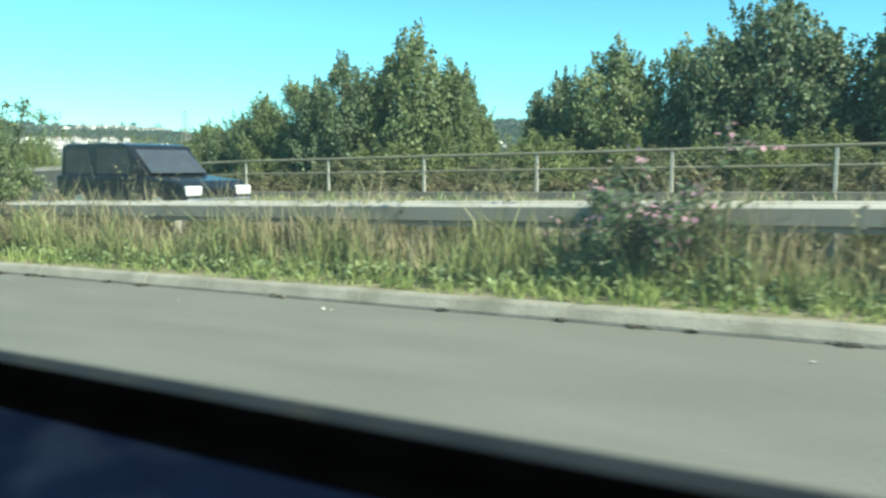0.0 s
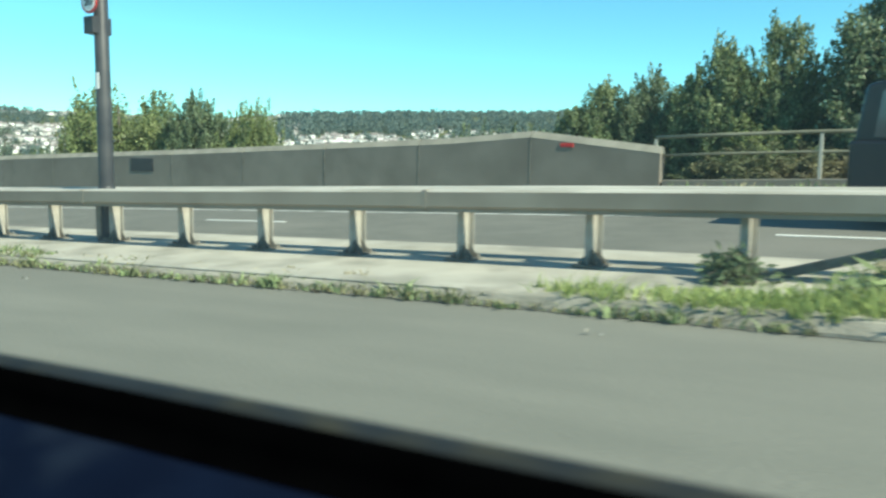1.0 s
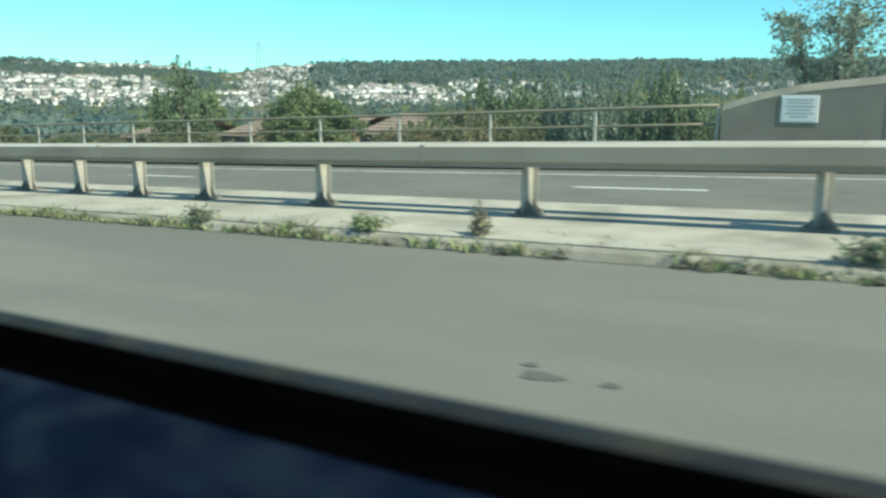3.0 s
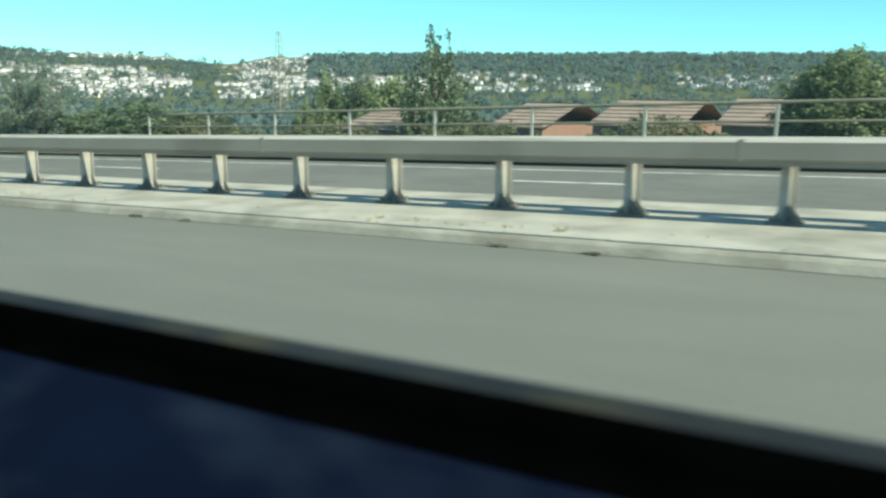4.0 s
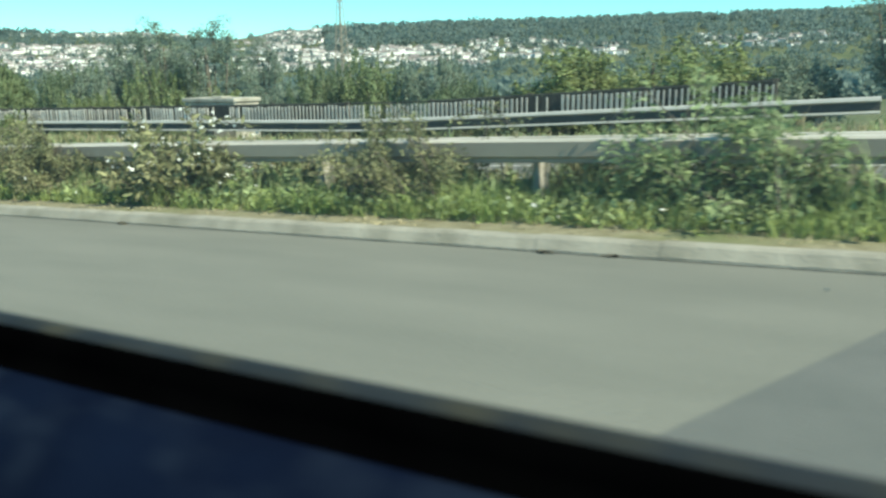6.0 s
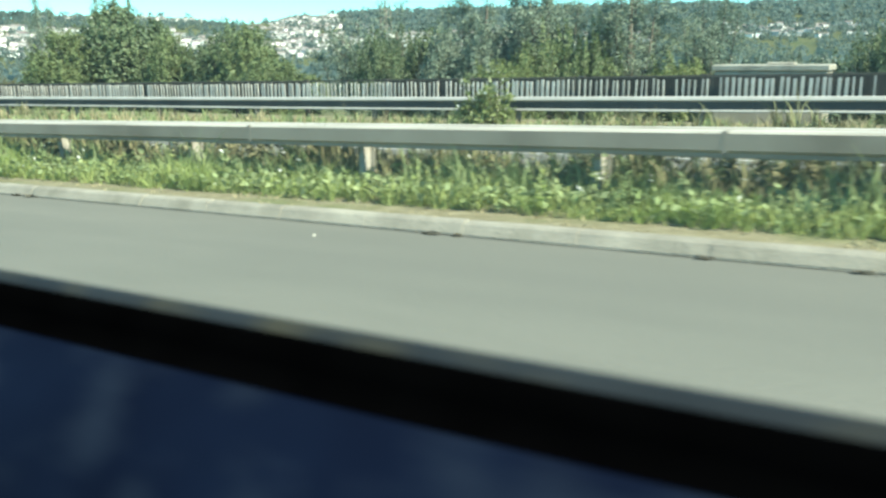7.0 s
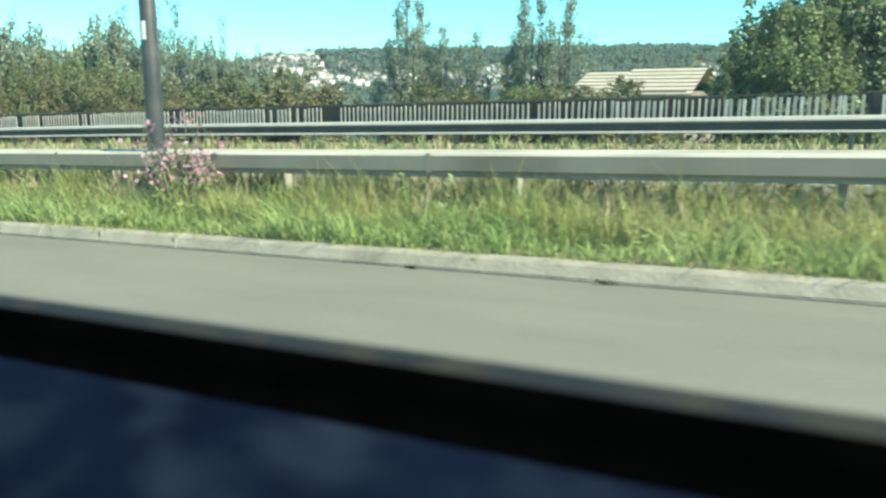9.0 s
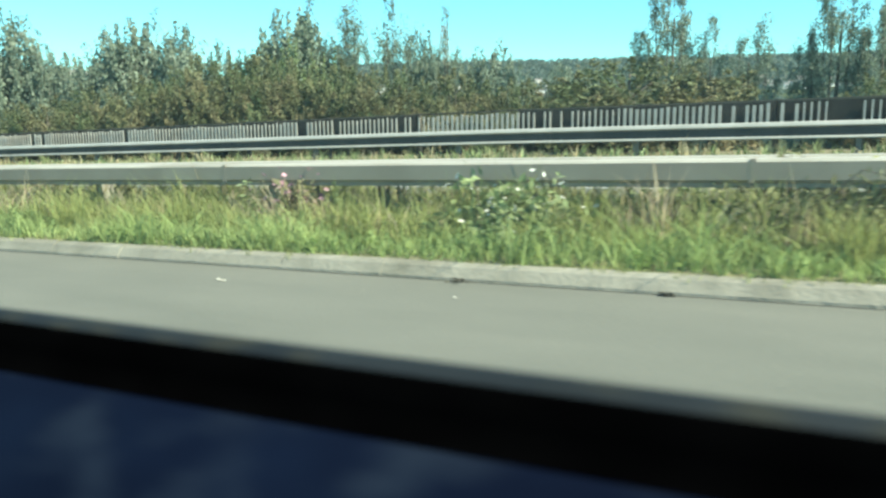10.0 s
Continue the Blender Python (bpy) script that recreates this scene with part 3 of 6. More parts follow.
def lamp_column(x, label_z, sign=False):
    y = 6.36
    root = tagged(empty("lamp_column", x, y, lie(x, y) + 0.05), "dark grey tapered steel lamp column with white label", "lamp column", "lamp columns")
    bm = bmesh.new()
    ring(bm, 0.125, 0.125, -0.1, 0.62)
    ring(bm, 0.125, 0.092, 0.62, 0.72)
    part("base", bm, POLEMAT, root)
    bm = bmesh.new()
    a, b = ring(bm, 0.092, 0.066, 0.72, 6.5)
    bm.faces.new(b)
    part("shaft", bm, POLEMAT, root)
    bm = bmesh.new()
    box(bm, -0.045, 0.045, -0.135, -0.12, 0.12, 0.5, 0.004)
    part("access_door", bm, STEEL_DARK, root)
    n, r = 8, 0.0945
    vs = [(r * math.cos(a), r * math.sin(a), z) for z in (label_z, label_z + 0.19) for a in np.linspace(math.radians(-150), math.radians(-62), n)]
    link_mesh("label_plate", vs, [(i, i + 1, n + i + 1, n + i) for i in range(n - 1)], WHITE, root, "white identification label")
    if sign:
        def disc(name, rad, yy, m, parent, label=""):
            bm = bmesh.new()
            bmesh.ops.create_cone(bm, cap_ends=True, segments=40, radius1=rad, radius2=rad, depth=0.012)
            ob = part(name, bm, m, parent, label)
            ob.matrix_basis = pose(0.02, yy, 2.88, 90, 0, 0)
            return ob
        bm = bmesh.new()
        box(bm, -0.13, 0.05, -0.15, 0.11, 2.52, 2.72, 0.01)
        part("bracket", bm, POLEMAT, root)
        d = disc("speed_sign", 0.14, -0.165, RED, root, "round white speed sign with red border")
        disc("sign_face", 0.112, -0.172, WHITE, root)
        cu = bpy.data.curves.new("numeral", 'FONT')
        cu.body, cu.size, cu.align_x, cu.align_y, cu.extrude = "50", 0.16, 'CENTER', 'CENTER', 0.002
        tx = new("numeral", cu)
        bpy.context.view_layer.update()
        me = bpy.data.meshes.new_from_object(tx)
        bpy.data.objects.remove(tx)
        me.materials.clear()
        me.materials.append(BLACK)
        t = new("numeral", me)
        t.parent = root
        t.matrix_basis = pose(0.02, -0.182, 2.88, 90, 0, 0)
    return root


lamp_column(-24.36, 1.88, True)
lamp_column(-116.06, 1.9)
lamp_column(-157.55, 1.86)

# ---------------------------------------------------------------- door top of the vehicle that carries the camera, running beside its whole way
SILL = [
    (-0.32, 0.295, 0.996), (-8.25, 0.443, 0.700), (-16.21, 0.561, 0.491), (-24.25, 0.509, 0.240), (-32.85, 0.491, -0.039), (-40.93, 0.399, -0.307),
    (-49.48, 0.316, -0.589), (-75.43, 0.222, -1.386), (-84.15, 0.167, -1.598), (-110.62, 0.324, -2.336), (-119.47, 0.385, -2.624), (-128.04, 0.441, -2.885),
    (-136.28, 0.541, -3.127), (-144.01, 0.592, -3.337), (-151.00, 0.641, -3.518), (-156.83, 0.674, -3.701), (-163.21, 0.686, -3.894),
]
sill_x = [2.5] + [s[0] for s in SILL] + [-168.0]
sill_y = [SILL[0][1]] + [s[1] for s in SILL] + [SILL[-1][1]]
sill_z = [SILL[0][2] + 2.84 * GRADE] + [s[2] for s in SILL] + [SILL[-1][2] - 3.9 * GRADE]


def sill_at(x, dy, dz):
    return (x, float(np.interp(-x, [-v for v in sill_x], sill_y)) + dy, float(np.interp(-x, [-v for v in sill_x], sill_z)) + dz)


def sill_strip(name, profile, material, parent, label=""):
    xs = span(2.5, -168.0, 0.5)
    n = len(profile)
    vs = [sill_at(x, dy, dz) for x in xs for dy, dz in profile]
    fs = [(i * n + j, i * n + j + 1, (i + 1) * n + j + 1, (i + 1) * n + j) for i in range(len(xs) - 1) for j in range(n - 1)]
    ob = link_mesh(name, vs, fs, material, None, label, smooth_faces=True)
    bm = bmesh.new()
    bm.from_mesh(ob.data)
    bmesh.ops.recalc_face_normals(bm, faces=bm.faces)
    bm.to_mesh(ob.data)
    bm.free()
    return keep(ob, parent)


door = tagged(empty("car_door_top", -80, 0.5, lie(-80, 0.5)), "dark navy car door top with black window seal", "car door")
sill_strip("outer_trim", [(0.0, 0.0), (0.004, 0.004), (0.011, 0.007), (0.02, 0.006), (0.026, 0.0), (0.03, -0.03)], SEALGREY, door, "grey outer window trim")
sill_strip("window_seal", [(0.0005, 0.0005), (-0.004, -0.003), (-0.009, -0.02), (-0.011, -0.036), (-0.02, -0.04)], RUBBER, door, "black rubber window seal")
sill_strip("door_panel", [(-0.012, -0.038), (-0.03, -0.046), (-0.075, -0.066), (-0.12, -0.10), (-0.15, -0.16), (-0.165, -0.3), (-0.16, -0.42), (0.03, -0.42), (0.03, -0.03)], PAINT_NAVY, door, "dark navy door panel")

pane = sill_strip("window_glass", [(0.028, 0.002), (0.012, 0.3), (-0.02, 0.62)], PANE, door, "clear side window with a thin film of dust")
pane.visible_shadow = False


# ---------------------------------------------------------------- plants
def quads_mesh(name, centres, us, vs, material, parent=None, mats=None, mat_index=None):
    """Many small leaf or petal quads in one mesh: a centre and two half axes each."""
    n = len(centres)
    c, u, v = (np.asarray(a, float) for a in (centres, us, vs))
    co = np.stack([c - v, c + u - v * 0.1, c + v, c - u - v * 0.1], 1).reshape(-1, 3)
    me = bpy.data.meshes.new(name)
    me.vertices.add(4 * n)
    me.vertices.foreach_set("co", co.ravel())
    me.loops.add(4 * n)
    me.loops.foreach_set("vertex_index", np.arange(4 * n, dtype=np.int32))
    me.polygons.add(n)
    me.polygons.foreach_set("loop_start", np.arange(0, 4 * n, 4, dtype=np.int32))
    for m in (mats or [material]):
        me.materials.append(m)
    if mat_index is not None:
        me.polygons.foreach_set("material_index", np.asarray(mat_index, dtype=np.int32))
    me.update(calc_edges=True)
    me.validate()
    ob = new(name, me)
    if parent:
        ob.parent = parent
    return ob


def tube(bm, a, b, r0, r1, n=6):
    a, b = Vector(a), Vector(b)
    q = (b - a).to_track_quat("Z", "Y").to_matrix()
    ra = [bm.verts.new(a + q @ Vector((r0 * math.cos(t), r0 * math.sin(t), 0))) for t in np.linspace(0, 2 * math.pi, n + 1)[:-1]]
    rb = [bm.verts.new(b + q @ Vector((r1 * math.cos(t), r1 * math.sin(t), 0))) for t in np.linspace(0, 2 * math.pi, n + 1)[:-1]]
    for i in range(n):
        bm.faces.new((ra[i], ra[(i + 1) % n], rb[(i + 1) % n], rb[i])).smooth = True


def make_tree(name, seed, w, h, leaf, material, leaves, clump=0.32, label="", category="tree", bare=0.0, stems=9, lift=1.0, taper=0.42):
    """A tree of width w and height h: tapered trunk, upright leaders, twigs, and leaves in clumps along the twigs."""
    r = random.Random(seed)
    nr = np.random.RandomState(seed)
    root = tagged(empty(name), label, category)
    wood = bmesh.new()
    fork = h * 0.12
    tips = []
    lean = Vector((r.uniform(-.05, .05) * h, r.uniform(-.05, .05) * h, 0))
    r_trunk = 0.018 * h + 0.03
    top = Vector((0, 0, h * 0.8)) + lean
    tube(wood, (0, 0, -0.6), (0, 0, fork), r_trunk * 1.25, r_trunk, 8)
    tube(wood, (0, 0, fork), top, r_trunk, r_trunk * 0.25, 7)
    for i in range(stems):
        ang = i * 2.399 + r.uniform(-.5, .5)
        dist = w / 2 * 0.78 * math.sqrt((i + 0.4) / stems)
        z_top = h * (1 - taper * (2 * dist / w) ** (1.2 if taper > 0.6 else 2)) * r.uniform(0.78 if i else 1.0, 1.0)
        foot = Vector((0, 0, h * r.uniform(0.06, 0.2)))
        bend = Vector((math.cos(ang) * dist * 0.75, math.sin(ang) * dist * 0.75, foot.z + (z_top - foot.z) * 0.4))
        tip0 = Vector((math.cos(ang) * dist * 1.05, math.sin(ang) * dist * 1.05, z_top))
        tube(wood, foot, bend, r_trunk * 0.5, r_trunk * 0.3, 5)
        tube(wood, bend, tip0, r_trunk * 0.3, r_trunk * 0.05, 5)
        tips += [tip0, bend.lerp(tip0, 0.9)]
        for j in range(13):
            k = (j + r.random()) / 13
            base = foot.lerp(bend, k * 2) if k < 0.5 else bend.lerp(tip0, 2 * k - 1)
            g = r.uniform(0, 6.283)
            ln = w * 0.19 * (1.15 - (0.85 if lift < 1.5 else 0.4) * k) * r.uniform(0.5, 1.2)
            tip = base + Vector((math.cos(g), math.sin(g), r.uniform(0.1, 1.1) * lift)) * ln
            tip.z = min(tip.z, z_top * 1.03)
            tube(wood, base, tip, r_trunk * 0.1, r_trunk * 0.02, 4)
            tips += [base.lerp(tip, q) for q in (0.3, 0.6, 0.85, 1.08)]
        tips += [bend.lerp(tip0, q / 9) for q in range(10)]
    part("trunk", wood, BARK, root)
    keepers = [t for t in tips if r.random() > bare]
    idx = nr.randint(0, len(keepers), leaves)
    tarr = np.array([tuple(t) for t in keepers])
    scale_c = nr.uniform(0.5, 1.35, len(keepers))[idx][:, None] * clump
    off = nr.normal(0, 1, (leaves, 3))
    off = off / np.linalg.norm(off, axis=1)[:, None] * nr.uniform(0, 1, (leaves, 1)) ** 0.45 * np.array([1, 1, 0.85]) * scale_c * 1.35
    c = tarr[idx] + off
    c[:, 2] = np.clip(c[:, 2], 0.04 * h, None)
    d = nr.normal(0, 1, (leaves, 3))
    d /= np.linalg.norm(d, axis=1)[:, None]
    e = np.cross(d, nr.normal(0, 1, (leaves, 3)))
    e /= np.linalg.norm(e, axis=1)[:, None] + 1e-9
    s = leaf * nr.uniform(0.6, 1.35, (leaves, 1))
    quads_mesh("crown", c, d * s * 0.42, e * s * 0.75, material, root)
    return root


def thicket(name, seed, w, h, leaf, material, leaves, label, category="tree", shoots=420, upright=0.55, lobes=5, fill=0.2, reach=0.13, crest=0.88):
    """A dense tree or shrub leafed to the ground: overlapping domes set with pointed leafy shoots over a shaded core."""
    r, nr = random.Random(seed), np.random.RandomState(seed)
    root = tagged(empty(name), label, category)
    domes = [(0.0, 0.0, w * (0.36 if crest > 0.8 else 0.24), h * crest)]
    for i in range(lobes):
        a, d = i * 2.399 + r.uniform(-.5, .5), w * r.uniform(0.2, 0.31)
        domes.append((math.cos(a) * d, math.sin(a) * d, w * r.uniform(0.17, 0.26), h * crest * r.uniform(0.52 if crest > 0.8 else 0.75, 0.88 if crest > 0.8 else 1.15)))
    wood = bmesh.new()
    r_trunk = 0.015 * h + 0.03
    tube(wood, (0, 0, -0.6), (0, 0, h * 0.25), r_trunk * 1.25, r_trunk, 8)
    tube(wood, (0, 0, h * 0.25), (0, 0, h * 0.85), r_trunk, r_trunk * 0.2, 6)
    for cx, cy, rad, top in domes[1:]:
        tube(wood, (0, 0, h * r.uniform(0.05, 0.25)), (cx, cy, top * 0.85), r_trunk * 0.6, r_trunk * 0.15, 6)
    sizes = np.array([d[2] * d[3] for d in domes])
    pick = nr.choice(len(domes), shoots, p=sizes / sizes.sum())
    dm = np.array(domes)[pick]
    u = nr.uniform(0, 1, shoots) ** 0.75
    a = nr.uniform(0, 2 * np.pi, shoots)
    depth = np.where(nr.uniform(0, 1, shoots) < fill, nr.uniform(0.15, 0.75, shoots), nr.uniform(0.78, 1.0, shoots))
    wide = np.sqrt(np.clip(1 - u ** 2.1, 0, 1)) * depth
    out = np.column_stack([np.cos(a), np.sin(a), np.zeros(shoots)])
    p = np.column_stack([dm[:, 0], dm[:, 1], dm[:, 3] * u * (0.55 + 0.45 * depth)]) + out * (dm[:, 2] * wide)[:, None]
    up = upright + 0.35 * u
    d = out * (1 - up)[:, None] + np.array([0, 0, 1]) * up[:, None] + nr.normal(0, 0.16, (shoots, 3))
    d /= np.linalg.norm(d, axis=1)[:, None]
    ln = h * reach * nr.uniform(0.45, 1.25, shoots) * (0.8 + 0.5 * u)
    p[:, 2] *= h / np.percentile(p[:, 2] + d[:, 2] * ln, 99.2)
    for i in range(0, shoots, max(1, shoots // 90)):
        tube(wood, (dm[i, 0] * 0.7, dm[i, 1] * 0.7, max(0.05, p[i, 2] * 0.7)), p[i], r_trunk * 0.22, r_trunk * 0.08, 4)
        tube(wood, p[i], p[i] + d[i] * ln[i] * 0.9, r_trunk * 0.09, r_trunk * 0.02, 4)
    part("trunk", wood, BARK, root)
    idx = nr.randint(0, shoots, leaves)
    k = nr.uniform(-0.25, 1, (leaves, 1))
    c = p[idx] + d[idx] * ln[idx][:, None] * k + nr.normal(0, 1, (leaves, 3)) * (h * 0.033 * np.clip(1.1 - 0.85 * k, 0.15, 1.2)) * nr.uniform(0.6, 1.3, shoots)[idx][:, None]
    c[:, 2] = np.clip(c[:, 2], 0.03, None)
    n = out[idx] * 0.8 + np.array([0, 0, 0.5]) + nr.normal(0, 0.75, (leaves, 3))
    n /= np.linalg.norm(n, axis=1)[:, None]
    e = np.cross(n, nr.normal(0, 1, (leaves, 3)))
    e /= np.linalg.norm(e, axis=1)[:, None] + 1e-9
    f = np.cross(n, e)
    s = leaf * nr.uniform(0.6, 1.35, (leaves, 1))
    quads_mesh("crown", c, e * s * 0.45, f * s * 0.75, material, root)
    return root


TREE_KINDS = {
    "b": [thicket("broadleaf_tree", 11 + i, 5.0, 5.0, 0.085, m, 42000, "dense green broadleaf tree on the embankment") for i, m in enumerate((LEAF_B, LEAF_D, LEAF_B))],
    "g": [thicket("broadleaf_shrub", 31 + i, 5.0, 4.0, 0.065, LEAF_G, 42000, "bushy yellow-green shrub on the embankment", "shrub", lobes=8, shoots=300, upright=0.8, reach=0.26, crest=0.78) for i in range(2)],
    "s": [make_tree("young_tree", 41, 4.0, 4.2, 0.06, LEAF_P, 9500, 0.2, "sparse young tree with thin open branches", bare=0.2, stems=7, lift=1.6)],
    "p": [make_tree("poplar_tree", 51 + i, 3.0, 6.0, 0.055, LEAF_P, 17000, 0.23, "slender upright grey-green poplar tree", bare=0.1, stems=7, lift=1.8) for i in range(2)],
    "c": [thicket("conical_tree", 61, 3.8, 5.0, 0.085, LEAF_D, 16000, "dark open conical tree beyond the railing", shoots=150, upright=0.75, lobes=4, fill=0.35, reach=0.22)],
    "w": [thicket("willow_tree", 91 + i, 4.6, 5.0, 0.085, LEAF_P, 48000, "grey-green bushy tree with upright shoots behind the fence", upright=0.65, reach=0.15, crest=0.85, lobes=9, shoots=520) for i in range(2)],
    "h": [thicket("wild_scrub", 81 + i, 6.0, 3.2, 0.07, m, 30000, "tangled olive-green scrub with upright shoots", "shrub", lobes=10, shoots=300, upright=0.8, reach=0.2, crest=0.76) for i, m in enumerate((LEAF_D, LEAF_B, LEAF_P))],
    "r": [thicket("scrub_bush", 71 + i, 6.0, 3.4, 0.07, LEAF_R, 34000, "brownish autumn scrub behind the slatted fence", "shrub", lobes=9, shoots=330, upright=0.35) for i in range(2)],
}
TREE_SIZE = {"b": (5.0, 5.0), "g": (5.0, 4.0), "s": (4.0, 4.2), "p": (3.0, 6.0), "c": (3.8, 5.0), "r": (6.0, 3.4), "h": (6.0, 3.2), "w": (4.6, 5.0)}
used = {}


def plant(kind, rows):
    """Trees of one kind at (x, y, width, height of the top over the road)."""
    w0, h0 = TREE_SIZE[kind]
    for x, y, w, top in rows:
        n = used.get(kind, 0)
        used[kind] = n + 1
        src = TREE_KINDS[kind][n % len(TREE_KINDS[kind])]
        z0 = float(land(np.array(x), np.array(y)))
        h = float(lie(x, y)) + top - z0
        m = pose(x, y, z0 - 0.05, 0, 0, (n * 77) % 360)
        if n < len(TREE_KINDS[kind]):
            ob = src
        else:
            ob = copy_thing(src, m)
        ob.matrix_basis = m @ Matrix.Diagonal((w / w0, w / w0, h / h0, 1))


plant("b", [(-23.1, 20.6, 2.6, 2.65), (-21.9, 20.9, 2.6, 2.9), (-20.0, 20.3, 2.9, 3.4), (-18.7, 20.5, 2.8, 3.75), (-16.4, 20.4, 4.0, 4.35), (-14.1, 20.9, 4.4, 5.0), (-12.7, 21.3, 2.8, 3.7), (-10.0, 23.2, 3.2, 3.6), (-8.1, 22.5, 4.2, 4.2), (-6.2, 22.8, 4.0, 4.0), (-3.8, 22.4, 5.2, 5.1), (0.2, 22.5, 5.8, 5.2), (4.6, 22.5, 6.5, 6.4), (-41.2, 23.2, 3.6, 3.75),
            (-68.0, 21.2, 4.2, 2.15), (-94.7, 40, 11, 3.2), (-97.3, 24, 9.0, 1.8), (-99.1, 40, 5.0, 3.6), (-93.8, 40, 6.3, 2.6)])
plant("b", [(-151.8, 25, 6.4, 4.7), (-147.75, 24.4, 3.2, 3.2), (-140.6, 23, 4.5, 1.9), (-112.9, 19.5, 2.4, 1.6), (-143.6, 25, 4.2, 3.3), (-159.5, 21.5, 3.2, 1.6),
            (-145.9, 26, 4.6, 3.4), (-187.0, 29, 4.4, 4.9), (-152.6, 22.5, 4.4, 3.4)])
plant("g", [(-12.3, 20.9, 2.4, 2.5), (-18.6, 20.2, 4, 1.5), (-13.6, 20.2, 5, 1.6), (-8.6, 20.4, 5.4, 1.7), (-3.4, 20.2, 5, 1.6), (2.0, 20.4, 5, 1.7), (-45.9, 23, 7.2, 4.2), (-37.8, 22.6, 3.6, 3.15), (-107.8, 22, 9.3, 2.3), (-125.4, 24, 4.4, 1.7), (-153.4, 24, 2.2, 2.9), (-129.3, 19.8, 3.0, 1.7)])
plant("h", [(-37.4, 45, 7.0, 3.2), (-33.4, 45, 7.0, 3.6), (-29.8, 45.5, 6.4, 3.8), (-26.6, 45, 6.0, 4.0), (-41.6, 46, 6.0, 2.9), (-122.3, 22.5, 3.4, 1.9), (-119.8, 22.5, 3.6, 2.6), (-117.4, 22.4, 3.6, 2.8), (-115.0, 22.3, 3.4, 2.7), (-113.2, 21.6, 2.4, 1.9), (-128.4, 22.6, 4.0, 2.9), (-131.4, 22.4, 4.2, 2.8), (-134.6, 23.0, 4.0, 3.0), (-109.6, 22.0, 4.0, 2.1), (-105.0, 22.5, 5.0, 2.0), (-66.4, 34.5, 6.4, 2.9), (-69.5, 33.0, 4.0, 1.9), (-62.6, 34, 5.4, 2.6), (-59.2, 34.6, 5.2, 2.9), (-56.8, 34.4, 3.0, 1.8)])
plant("w", [(-185.2, 28.6, 5.4, 6.1), (-207.2, 31, 6.4, 7.8), (-203.6, 31.4, 5.4, 5.6), (-199.9, 31, 6.0, 6.3), (-197.0, 30.6, 6.2, 6.8), (-194.0, 31, 5.6, 6.0), (-190.4, 30.5, 5.0, 4.9), (-179.2, 29.6, 3.4, 4.2), (-176.0, 29, 3.8, 3.7)])
plant("s", [(-180.2, 28.4, 3.0, 6.2), (-178.1, 29.2, 1.9, 5.3), (-51.0, 20, 4.2, 3.9), (-136.9, 26, 5.8, 3.9), (-130.8, 24, 5.0, 4.1), (-138.3, 25, 3.6, 3.3)])
plant("p", [(-96.0, 40, 3.0, 4.4), (-99.0, 20.3, 3.4, 3.6), (-182.8, 29.2, 3.0, 6.0), (-101.5, 22, 3.2, 4.0), (-129.7, 24, 3.6, 4.6), (-132.5, 24.5, 3.4, 4.4), (-127.0, 24, 3.6, 4.5), (-124.9, 25, 2.6, 3.8), (-169.9, 33, 2.8, 6.6), (-168.5, 33.4, 1.8, 4.6), (-166.9, 33, 2.6, 4.2), (-171.3, 33.4, 2.2, 4.3),
            (-164.0, 33, 2.6, 6.2), (-162.4, 33, 2.6, 5.8), (-165.0, 33.4, 1.8, 3.8)])
plant("c", [(-85.1, 30.4, 4.4, 4.6)])
plant("r", [(-18.5, 19.0, 5, 1.0), (-14.2, 19.2, 5.5, 1.2), (-9.8, 19.0, 5, 1.1), (-5.4, 19.2, 5.5, 1.2), (-1.0, 19.0, 5, 1.1), (3.6, 19.2, 5.5, 1.2), (-74.0, 27, 7, 0.65), (-81.0, 27, 6, 0.65), (-67.5, 27.5, 5, 0.8), (-64.0, 26, 6, 1.2), (-88.0, 26, 6, 0.7), (-94.0, 25, 6, 1.1), (-169.8, 22, 4.2, 1.9), (-162.0, 21, 4.2, 1.8), (-168.4, 21, 8.0, 2.4), (-157.2, 21.2, 6.0, 1.7)])
plant("r", [(-190.4, 22.4, 5.0, 2.9), (-187.4, 22.6, 5.0, 3.0), (-184.8, 22.5, 4.6, 3.7), (-182.5, 22.8, 4.4, 3.6), (-180.6, 22.4, 4.4, 3.3), (-178.4, 22.6, 4.4, 3.0), (-176.4, 22.4, 4.2, 2.7), (-174.2, 22.5, 4.2, 2.4), (-172.0, 22.3, 4.0, 2.1), (-193.6, 22.5, 5.0, 2.6), (-197.4, 22.5, 5.5, 2.4)])
plant("h", [(-169.9, 22.4, 3.4, 2.3), (-188.8, 25, 4.4, 3.4), (-181.4, 25, 4.4, 3.9), (-173.0, 26, 4.4, 2.8)])


